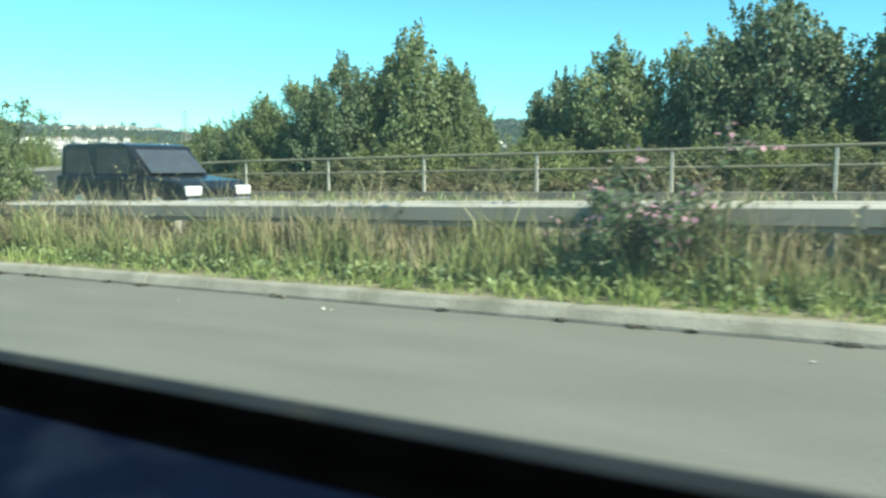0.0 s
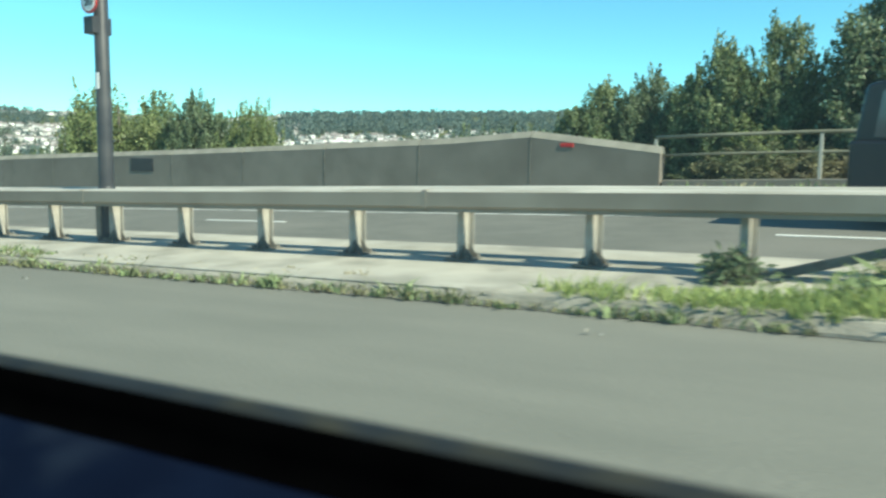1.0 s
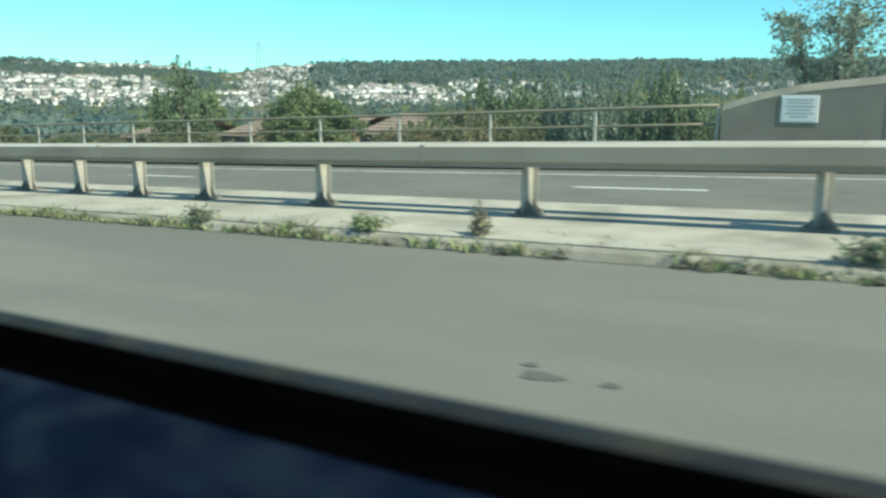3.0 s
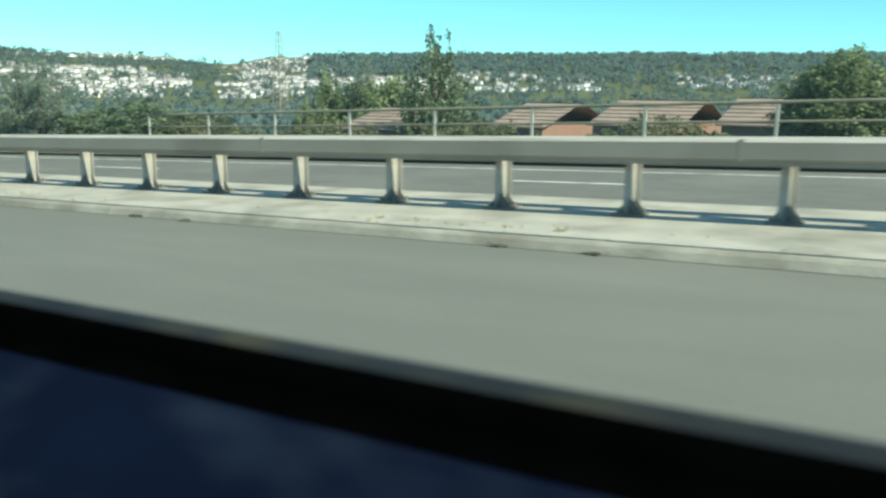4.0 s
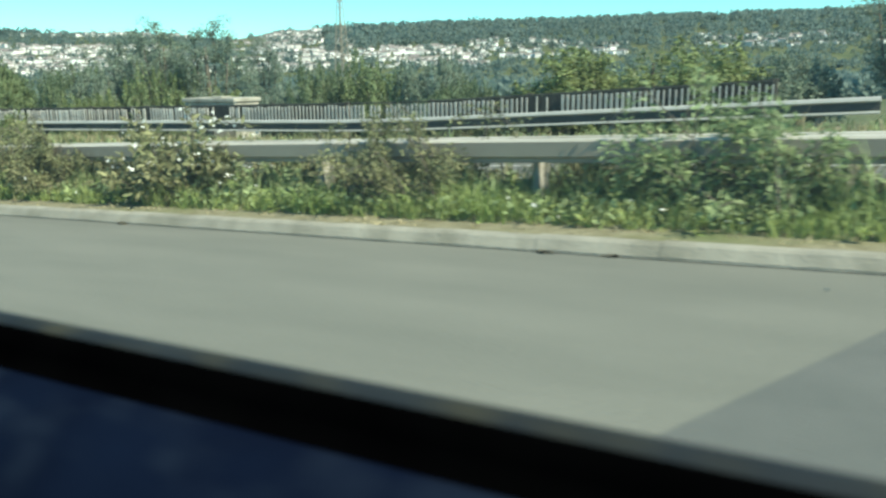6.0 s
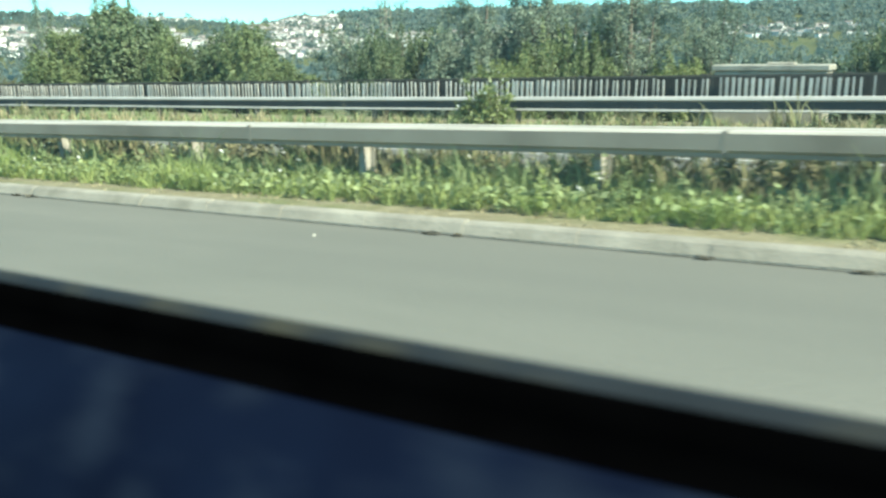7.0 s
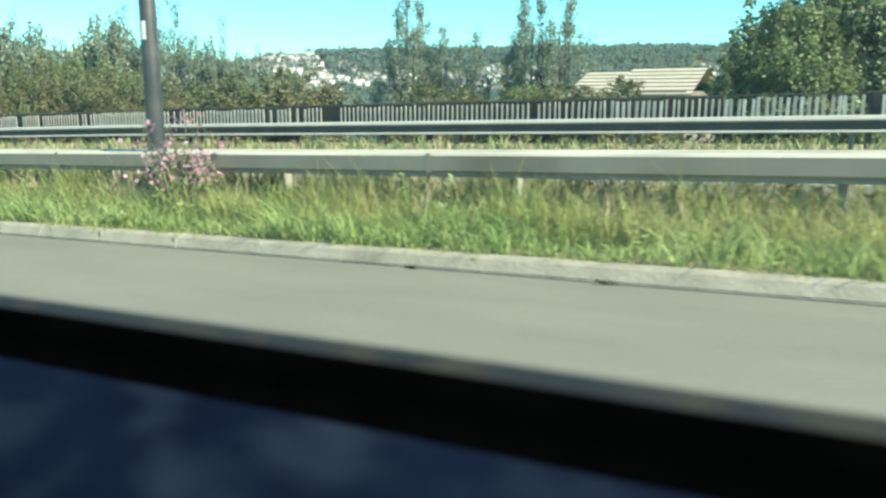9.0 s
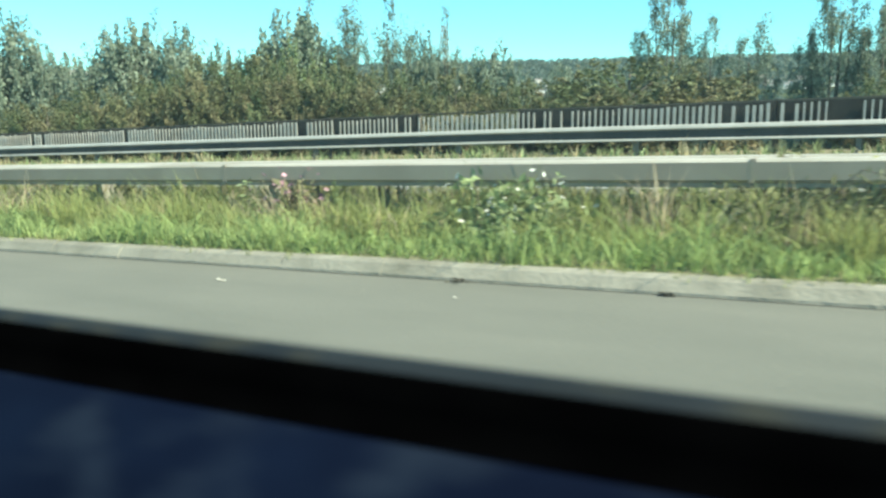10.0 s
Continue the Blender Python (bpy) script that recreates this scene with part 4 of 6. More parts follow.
def blades(name, rects, per_m2, h0, h1, material, label, width=0.012, lean=0.35, seed=1, base=0.1, category="grass", patchy=0.0):
    """Grass or stalks: bent tapered blades of two segments over rectangles (x0, x1, y0, y1)."""
    nr = np.random.RandomState(seed)
    P = []
    for x0, x1, y0, y1 in rects:
        n = int(abs(x1 - x0) * abs(y1 - y0) * per_m2)
        P.append(np.stack([nr.uniform(min(x0, x1), max(x0, x1), n), nr.uniform(y0, y1, n)], 1))
    P = np.concatenate(P)
    if patchy:
        f = 0.5 + 0.5 * np.sin(P[:, 0] * 1.3 + 2 * np.sin(P[:, 0] * 0.37 + P[:, 1] * 2 + seed))
        P = P[nr.uniform(0, 1, len(P)) > patchy * (1 - f)]
    n = len(P)
    heads = nr.randint(0, n, n // 12 + 1)
    own = nr.randint(0, len(heads), n)
    loose = nr.uniform(0, 1, n) < 0.35
    P = np.where(loose[:, None], P, P[heads][own] + nr.normal(0, 0.025, (n, 2)))
    z = lie(P[:, 0], P[:, 1]) + base - 0.02
    tuft = 0.75 + 0.35 * np.sin(P[:, 0] * 2.7 + seed) * np.sin(P[:, 0] * 0.9 + P[:, 1] * 3)
    h = nr.uniform(h0, h1, n) * tuft * np.where(loose, 0.85, nr.uniform(0.55, 1.3, len(heads))[own])
    a = nr.uniform(0, 2 * np.pi, n)
    dirn = np.stack([np.cos(a), np.sin(a)], 1) * (lean * h * nr.uniform(0.2, 1.2, n))[:, None]
    b = nr.uniform(0, 2 * np.pi, n)
    side = np.stack([np.cos(b), np.sin(b)], 1) * (width * nr.uniform(0.6, 1.5, n))[:, None]
    co = np.zeros((n, 5, 3))
    co[:, 0, :2], co[:, 1, :2] = P - side, P + side
    co[:, 2, :2], co[:, 3, :2] = P + dirn * 0.3 + side * 0.8, P + dirn * 0.3 - side * 0.8
    co[:, 4, :2] = P + dirn
    co[:, 0, 2] = co[:, 1, 2] = z
    co[:, 2, 2] = co[:, 3, 2] = z + h * 0.6
    co[:, 4, 2] = z + h * nr.uniform(0.72, 1.05, n)
    me = bpy.data.meshes.new(name)
    me.vertices.add(5 * n)
    me.vertices.foreach_set("co", co.ravel())
    me.loops.add(7 * n)
    i = np.arange(n)[:, None] * 5
    me.loops.foreach_set("vertex_index", (i + np.array([0, 1, 2, 3, 3, 2, 4])).ravel().astype(np.int32))
    me.polygons.add(2 * n)
    st = (np.arange(n)[:, None] * 7 + np.array([0, 4])).ravel().astype(np.int32)
    me.polygons.foreach_set("loop_start", st)
    me.materials.append(material)
    me.update(calc_edges=True)
    me.validate()
    return tagged(new(name, me), label, category, kind="stuff")


# planted reservation east of the bridge: dry tall stems over a green fringe
EAST, WEST1, WEST2 = (6.0, -16.3), (-81.3, -138.0), (-129.5, -186.0)
blades("verge_grass", [(*EAST, 5.2, 5.9)], 700, 0.08, 0.26, GRASS, "short green verge grass behind the kerb", 0.007, 0.9, 1, patchy=0.4)
blades("dry_stems", [(6.0, -13.2, 5.7, 7.2), (6.0, -9.6, 5.65, 7.0)], 420, 0.35, 1.0, DRYGRASS, "tall dry straw-coloured grass stems", 0.005, 0.35, 2, patchy=0.5)
blades("green_stems", [(6.0, -13.8, 5.5, 7.0)], 900, 0.25, 0.8, STEMS, "green grass among the dry stems", 0.006, 0.6, 3)
blades("brown_stalks", [(6.0, -13.0, 5.8, 7.1)], 520, 0.4, 0.95, BRUSH, "brown dead stalks among the grass", 0.008, 0.45, 4, patchy=0.6)
# planted reservation west of the bridge
blades("green_verge_grass", [(*WEST1, 5.5, 6.4)], 1700, 0.08, 0.42, GRASS, "lush green grass of the central reservation", 0.0048, 1.0, 5, patchy=0.5)
blades("low_verge_grass", [(*WEST1, 5.2, 5.6)], 220, 0.02, 0.1, DRYGRASS, "short trodden grass on the soil behind the kerb", 0.006, 1.2, 35, patchy=0.9)
blades("mixed_weeds", [(*WEST1, 5.9, 7.2)], 520, 0.25, 0.62, WEED, "green weeds beneath the barrier", 0.009, 0.5, 6)
blades("dead_stalks", [(*WEST1, 6.3, 7.3)], 620, 0.35, 0.68, BRUSH, "brown dead stalks beneath the barrier", 0.012, 0.35, 36, patchy=0.4)
blades("tall_green_grass", [(*WEST2, 6.0, 7.3)], 900, 0.35, 0.7, LUSHGRASS, "tall green grass filling the space below the barrier", 0.006, 0.5, 27, patchy=0.3)
blades("long_green_grass", [(-137.6, -150.5, 5.16, 6.25), (-150.5, -186.0, 5.5, 6.25)], 2000, 0.14, 0.52, LUSHGRASS, "long bright green grass of the central reservation", 0.0042, 1.0, 7, patchy=0.3)
blades("fresh_edge_grass", [(-149.5, -186.0, 5.16, 5.75)], 2300, 0.08, 0.4, FRESHGRASS, "fresh green grass behind the kerb", 0.0055, 1.1, 17, patchy=0.5)
blades("seed_heads", [(-149.0, -186.0, 5.65, 6.2)], 260, 0.4, 0.62, SEEDHEAD, "straw-pink seed heads over the long grass", 0.0065, 0.5, 18, patchy=0.9)
blades("seeding_grass", [(*WEST2, 5.7, 7.2)], 330, 0.35, 0.64, DRYGRASS, "straw-coloured seeding grass under the barrier", 0.004, 0.35, 8, patchy=0.6)
blades("brown_seed_stalks", [(*WEST2, 6.2, 7.3)], 480, 0.35, 0.68, BRUSH, "brown stalks in the shade of the barrier", 0.011, 0.3, 37, patchy=0.5)
blades("bright_tall_grass", [(-137.6, -186.0, 5.6, 6.15)], 1300, 0.3, 0.62, LUSHGRASS, "tall bright grass rising to the barrier", 0.005, 0.6, 28, patchy=0.4)
blades("verge_edge_grass", [(-81.5, -96.0, 5.22, 5.6)], 900, 0.05, 0.2, GRASS, "short green grass at the dusty verge", 0.006, 0.9, 29, patchy=0.6)
blades("rail_foot_grass", [(-100, -215, 15.4, 16.15)], 160, 0.2, 0.5, DRYGRASS, "dry grass along the foot of the crash rail", 0.012, 0.5, 38, base=0.06, patchy=0.3)
blades("rail_foot_green", [(-100, -215, 15.2, 17.3)], 70, 0.2, 0.48, WEED, "green weeds along the foot of the crash rail", 0.016, 0.5, 39, base=0.06, patchy=0.3)
blades("rail_front_weeds", [(-111, -126, 15.0, 16.1), (-128.5, -131, 15.3, 16.1), (-143, -146, 15.4, 16.1)], 90, 0.3, 0.75, DULLWEED, "tall dull weeds before the crash rail", 0.014, 0.6, 46, base=0.06, patchy=0.7)
FARV = [(20, -20, 12.4, 16.6), (-53.5, -90, 12.6, 16.6), (-90, -215, 12.4, 17.2)]
blades("far_verge_grass", FARV, 20, 0.1, 0.34, DRYGRASS, "dry grass on the far verge", 0.014, 0.5, 9, base=0.06)
blades("far_verge_green", FARV, 30, 0.1, 0.34, WEED, "green grass on the far verge", 0.014, 0.5, 10, base=0.06)
blades("bridge_verge_grass", [(-20, -53.5, 12.25, 13.0)], 60, 0.06, 0.2, WEED, "low grass along the bridge verge", 0.016, 0.6, 11, base=0.06)
# tufts in the kerb joint along the island
tufts = []
rt = random.Random(5)
for x0, x1, dens in ((-16.3, -20.4, 1.0), (-20.4, -30.2, 0.95), (-30.2, -32.6, 0.1), (-32.6, -38.6, 0.8), (-39.8, -42.2, 0.9), (-43.4, -45.3, 1.0), (-48.9, -50.2, 0.9), (-51.3, -52.6, 1.0), (-52.9, -53.5, 1.0), (-53.9, -54.3, 1.0), (-54.8, -55.4, 1.0), (-56.0, -57.8, 0.8), (-58, -73.5, 0.2), (-77.2, -80.5, 0.2)):
    x = x0
    while x > x1:
        ln = rt.uniform(0.3, 1.3)
        if rt.random() < dens:
            tufts.append((x, x - ln, 4.95, rt.uniform(5.08, 5.26)))
        x -= ln
tufts += [(-24.7, -25.6, 5.22, 5.5), (-26.3, -28.1, 5.2, 5.42), (-22.4, -23.3, 5.2, 5.35), (-40.4, -41.3, 5.2, 5.32), (-40.5, -41.6, 4.95, 5.24), (-40.7, -42.1, 4.95, 5.2), (-43.6, -44.9, 4.96, 5.16)]
blades("kerb_tufts", tufts, 1200, 0.04, 0.13, DULLWEED, "dry weeds growing in the kerb joint", 0.008, 1.2, 12, base=0.03)
blades("kerb_tufts_green", tufts, 900, 0.04, 0.14, WEED, "green weeds growing in the kerb joint", 0.01, 1.3, 13, base=0.03)
blades("island_end_grass", [(-15.8, -17.4, 5.2, 5.6)], 700, 0.05, 0.15, GRASS, "green grass at the island's end", 0.012, 0.6, 14)
blades("island_corner_grass", [(-15.6, -18.2, 5.03, 5.42), (-16.2, -17.2, 5.05, 5.6)], 1300, 0.05, 0.2, GRASS, "straggling fresh grass over the kerb at the island's end", 0.006, 1.2, 83, patchy=0.5)
blades("island_kerb_grass", [(-23.8, -28.8, 5.1, 5.36), (-25.2, -27.0, 5.1, 5.5)], 900, 0.03, 0.15, WEED, "straggling green grass along the island's kerb", 0.008, 1.2, 81, patchy=0.5)
blades("island_kerb_straw", [(-23.8, -28.8, 5.08, 5.4)], 500, 0.03, 0.13, DULLWEED, "straggling dry grass along the island's kerb", 0.007, 1.3, 82, patchy=0.6)
blades("island_end_weeds", [(-79.6, -84.5, 5.55, 6.8)], 800, 0.1, 0.4, GRASS, "green grass where the island ends", 0.006, 1.0, 15, patchy=0.5)


def bush(name, x, y, w, h, seed, material, leaf, leaves, label, flower=None, flowers=0, shoots=4, category="bush", spread=1.1):
    """A loose bush: arching stems and a few long shoots with leaves set along them and, on some, flower heads."""
    nr, r = np.random.RandomState(seed), random.Random(seed)
    z = float(lie(x, y)) + 0.08
    root = tagged(empty(name, x, y, z), label, category)
    wood, pts, dirs, tips = bmesh.new(), [], [], []
    n_stem = 34
    for i in range(n_stem + shoots):
        a, q = r.uniform(0, 6.283), r.random() ** 0.6
        long_shoot = i >= n_stem
        foot = Vector((r.uniform(-.3, .3) * w, r.uniform(-.18, .18) * w, 0))
        out = Vector((math.cos(a), math.sin(a) * 0.7, 0)) * (w / 2) * q
        top_z = h * (r.uniform(1.0, 1.25) if long_shoot else r.uniform(0.4, 1.0) * (1 - 0.35 * q * q))
        droop = r.uniform(0.0, 0.18) * top_z * (1.6 if long_shoot else 1)
        p0, p1 = foot, foot.lerp(out, 0.35) + Vector((0, 0, top_z * 0.6))
        p2, p3 = foot.lerp(out, 0.75) + Vector((0, 0, top_z)), out * (spread if long_shoot else 1.1) + Vector((0, 0, top_z - droop))
        for a0, b0, r0, r1 in ((p0, p1, 0.011, 0.008), (p1, p2, 0.008, 0.005), (p2, p3, 0.005, 0.002)):
            tube(wood, a0, b0, r0, r1, 4)
        tips += [p3, p2]
        for a0, b0 in ((p0, p1), (p1, p2), (p2, p3)):
            m = 3 if long_shoot else 6
            for k in range(m):
                pts.append(tuple(a0.lerp(b0, (k + r.random()) / m)))
                dirs.append(tuple((b0 - a0).normalized()))
    tagged(part("branchwork", wood, BARK, root), kind="stuff")
    pts, dirs = np.array(pts), np.array(dirs)
    idx = nr.randint(0, len(pts), leaves)
    d = nr.normal(0, 1, (leaves, 3)) + dirs[idx] * 0.7 + np.array([0, 0, -0.15])
    d /= np.linalg.norm(d, axis=1)[:, None]
    s = leaf * nr.uniform(0.5, 1.4, (leaves, 1))
    c = pts[idx] + d * s * nr.uniform(0.4, 1.6, (leaves, 1)) + nr.normal(0, 0.02 + 0.012 * w, (leaves, 3))
    c[:, 2] = np.clip(c[:, 2], 0.02, None)
    e = np.cross(d, nr.normal(0, 1, (leaves, 3))); e /= np.linalg.norm(e, axis=1)[:, None]
    quads_mesh("foliage", c, e * s * 0.28, d * s * 0.8, material, root)
    if flower:
        ft = np.array([tuple(t) for t in tips])
        ft = ft[ft[:, 2] > 0.45 * h]
        c = ft[nr.randint(0, len(ft), flowers)] + nr.normal(0, 1, (flowers, 3)) * np.array([0.07, 0.07, 0.05])
        d = nr.normal(0, 1, (flowers, 3)) * np.array([1, 1, 0.3]); d /= np.linalg.norm(d, axis=1)[:, None]
        e = np.cross(d, nr.normal(0, 1, (flowers, 3))); e /= np.linalg.norm(e, axis=1)[:, None]
        s = 0.021 * nr.uniform(0.6, 1.5, (flowers, 1))
        quads_mesh("blossom", c, d * s, e * s, flower, root)
    return root


bush("pink_flower_clump", -1.84, 5.95, 1.6, 0.95, 1, LEAF_D, 0.05, 5200, "weedy clump with pink flowers beside the kerb", PINK, 340, shoots=2)
bush("arching_bush", -12.15, 6.4, 2.0, 1.75, 2, LEAF_B, 0.042, 30000, "tall bush with long arching shoots in the central reservation", shoots=20, spread=1.75)
bush("brown_weed_clump", -10.6, 6.0, 1.6, 0.72, 3, RUSTY, 0.026, 11000, "brown dead weeds in the central reservation")
bush("green_weed_clump", -13.4, 6.0, 1.4, 0.6, 26, WEED, 0.07, 3600, "green leafy weeds in the central reservation")
bush("tall_bush", -87.3, 6.15, 3.0, 1.38, 4, LEAF_G, 0.06, 16000, "tall leafy bush leaning over the barrier", shoots=5)
bush("leafy_weed", -86.1, 6.5, 2.2, 1.0, 19, LEAF_G, 0.06, 7000, "leafy weeds sprawling over the barrier beside the tall bush", shoots=3)
# low dark leaves added in place of the shadow at the bush's base
bush("dark_weed_clump", -88.7, 5.75, 1.5, 0.5, 40, LEAF_D, 0.05, 4200, "dark leafy clump standing in for shade under the tall bush", shoots=1)
bush("leafy_weed", -87.5, 5.55, 1.2, 0.42, 41, LEAF_G, 0.085, 1300, "broad yellow-green leaves trailing to the kerb", shoots=2)
bush("tall_weed_clump", -91.3, 7.2, 2.2, 1.45, 5, LEAF_G, 0.07, 7000, "tall pale weeds behind the barrier", shoots=5)
bush("tall_weed_clump", -93.3, 7.25, 2.4, 1.5, 6, LEAF_B, 0.07, 8000, "tall pale weeds behind the barrier", shoots=5)
bush("tall_weed_clump", -95.4, 7.25, 2.4, 1.4, 7, LEAF_D, 0.06, 8000, "tall pale weeds behind the barrier", shoots=4)
bush("tall_weed_clump", -97.6, 7.2, 2.6, 1.3, 42, LEAF_B, 0.06, 8000, "tall pale weeds behind the barrier", shoots=4)
bush("tall_weed_clump", -89.4, 7.3, 1.8, 1.3, 25, WEED, 0.07, 3200, "tall pale weeds behind the barrier", PETAL, 60, shoots=4)
bush("grey_weed_clump", -95.0, 5.9, 2.5, 0.85, 56, LEAF_D, 0.034, 12000, "grey-green bushy weeds beside the kerb", shoots=2)
bush("white_flower_clump", -84.5, 6.4, 2.4, 0.72, 24, WEED, 0.04, 1500, "thin stems with small white flowers before the barrier", PETAL, 150, shoots=6)
bush("tall_weed_clump", -82.6, 6.9, 1.8, 0.6, 43, WEED, 0.055, 6000, "low leafy weeds at the island's end")
bush("low_weed", -16.95, 5.95, 0.5, 0.26, 71, LEAF_D, 0.05, 700, "small dark weed at a post's foot", shoots=0)
bush("low_weed", -15.7, 5.9, 0.7, 0.24, 72, WEED, 0.09, 500, "bright broad-leaved weed by the barrier", shoots=0)
bush("low_weed", -52.1, 5.2, 0.22, 0.24, 79, BRUSH, 0.025, 260, "thin upright dry weed in the kerb joint", shoots=1)
bush("low_weed", -49.4, 5.16, 0.42, 0.14, 57, LEAF_D, 0.03, 600, "dark low weed in the kerb joint", shoots=0)
bush("low_weed", -53.15, 5.14, 0.4, 0.13, 58, WEED, 0.03, 420, "small green weed in the kerb joint", shoots=0)
bush("low_weed", -55.1, 5.06, 0.3, 0.12, 59, LEAF_D, 0.028, 320, "small dark weed in the kerb joint", shoots=0)
bush("low_weed", -76.62, 5.02, 0.2, 0.13, 60, DULLWEED, 0.016, 60, "thin upright dry weed in the kerb joint", shoots=2)
bush("low_weed", -81.4, 5.0, 0.5, 0.12, 63, DULLWEED, 0.03, 500, "dry weed spreading over the kerb", shoots=0)
bush("low_weed", -80.2, 6.8, 1.5, 0.32, 44, LEAF_D, 0.06, 1800, "low dark weeds under the barrier")
bush("low_weed", -81.8, 6.5, 1.3, 0.4, 45, LEAF_G, 0.07, 2000, "low leafy weeds under the barrier")
bush("low_weed", -80.55, 5.45, 0.45, 0.16, 46, WEED, 0.035, 500, "small weed growing on the island's edge", shoots=0)
bush("low_weed", -79.5, 5.12, 0.4, 0.07, 47, BRUSH, 0.022, 450, "small dry weed growing in the kerb joint", shoots=0)
bush("low_weed", -76.3, 5.1, 0.35, 0.05, 48, BRUSH, 0.02, 350, "small dry weed growing in the kerb joint", shoots=0)
bush("white_flower_clump", -116.2, 5.9, 1.7, 0.86, 8, DULLWEED, 0.035, 5500, "clump of small white daisies with dark stems", PETAL, 420)
bush("white_flower_clump", -117.4, 5.9, 1.6, 0.8, 49, DULLWEED, 0.035, 5000, "clump of small white daisies with dark stems", PETAL, 340)
bush("brown_weed_clump", -113.3, 6.0, 1.8, 0.82, 9, DULLWEED, 0.03, 14000, "brown dead weeds in the central reservation", PETAL, 60)
bush("brown_weed_clump", -112.1, 5.95, 1.8, 0.85, 50, DULLWEED, 0.03, 14000, "brown seeding weeds in the central reservation")
bush("brown_weed_clump", -110.9, 5.95, 1.7, 0.85, 10, DULLWEED, 0.03, 14000, "brown seeding weeds in the central reservation")
bush("green_weed_clump", -114.8, 5.8, 1.4, 0.42, 15, WEED, 0.05, 6500, "green weeds in the central reservation")
bush("green_weed_clump", -111.9, 5.65, 1.3, 0.45, 51, WEED, 0.05, 6000, "low green weeds in the central reservation")
bush("brown_weed_clump", -108.6, 5.95, 1.9, 0.85, 16, DULLWEED, 0.07, 4200, "dark seeding weeds with pale heads", PETAL, 250)
bush("brown_weed_clump", -105.6, 6.0, 2.2, 0.9, 52, DULLWEED, 0.032, 9000, "brown seeding weeds in the central reservation")
bush("brown_weed_clump", -102.6, 6.1, 2.2, 0.95, 53, WEED, 0.04, 7000, "green seeding weeds in the central reservation")
bush("feathery_shrub", -133.4, 6.1, 0.9, 1.15, 11, LEAF_B, 0.045, 2600, "slender feathery shrub growing by the barrier", shoots=8)
bush("flowering_shrub", -127.4, 15.4, 1.5, 0.95, 54, LEAF_G, 0.08, 2600, "pale flowering shrub in front of the crash rail", PETAL, 160)
bush("small_shrub", -144.9, 6.1, 1.4, 0.58, 17, LEAF_G, 0.06, 3000, "leafy weeds growing up against the barrier", PINK, 120, shoots=6)
bush("pink_flower_clump", -156.75, 5.85, 1.0, 0.85, 12, WEED, 0.04, 500, "sparse clump of pink flowers by the barrier", PINK, 330, shoots=5)
bush("leafy_weed", -165.3, 5.85, 1.4, 0.5, 13, WEED, 0.06, 2600, "leafy green weed with a few white flowers", PETAL, 120, shoots=2)
bush("brown_weed_clump", -163.3, 6.1, 1.5, 0.55, 55, DULLWEED, 0.05, 2400, "dull brown weeds in long grass")
bush("pink_flower_clump", -167.5, 6.0, 0.9, 0.5, 14, BRUSH, 0.06, 700, "dry clump of pink flowers in long grass", PINK, 160)

bush("low_weed", -114.1, 5.12, 0.5, 0.16, 73, BRUSH, 0.035, 600, "dark dry weed leaning over the kerb", shoots=2)
bush("low_weed", -87.5, 5.2, 0.6, 0.22, 74, LEAF_D, 0.035, 800, "dark weed leaning over the kerb", shoots=2)


def litter(x, y, size, seed, label):
    """A crumpled scrap of packaging lying on the soil."""
    r = random.Random(seed)
    bm = bmesh.new()
    n = 5
    grid = [[bm.verts.new((x + (i / (n - 1) - 0.5) * size * 1.6 + r.uniform(-.1, .1) * size, y + (j / (n - 1) - 0.5) * size + r.uniform(-.1, .1) * size,
                           lie(x, y) + 0.105 + r.uniform(0.0, 0.35) * size)) for j in range(n)] for i in range(n)]
    for i in range(n - 1):
        for j in range(n - 1):
            bm.faces.new((grid[i][j], grid[i + 1][j], grid[i + 1][j + 1], grid[i][j + 1]))
    return tagged(part("litter", bm, WHITE), label, "litter", "scraps of litter")


litter(-11.6, 5.33, 0.13, 1, "crumpled white scrap of packaging behind the kerb")
litter(-111.7, 5.3, 0.055, 2, "small white scrap of paper behind the kerb")
litter(-128.9, 5.3, 0.035, 3, "small white scrap of paper behind the kerb")
litter(-25.3, 5.2, 0.03, 4, "small white scrap of paper on the island's edge")


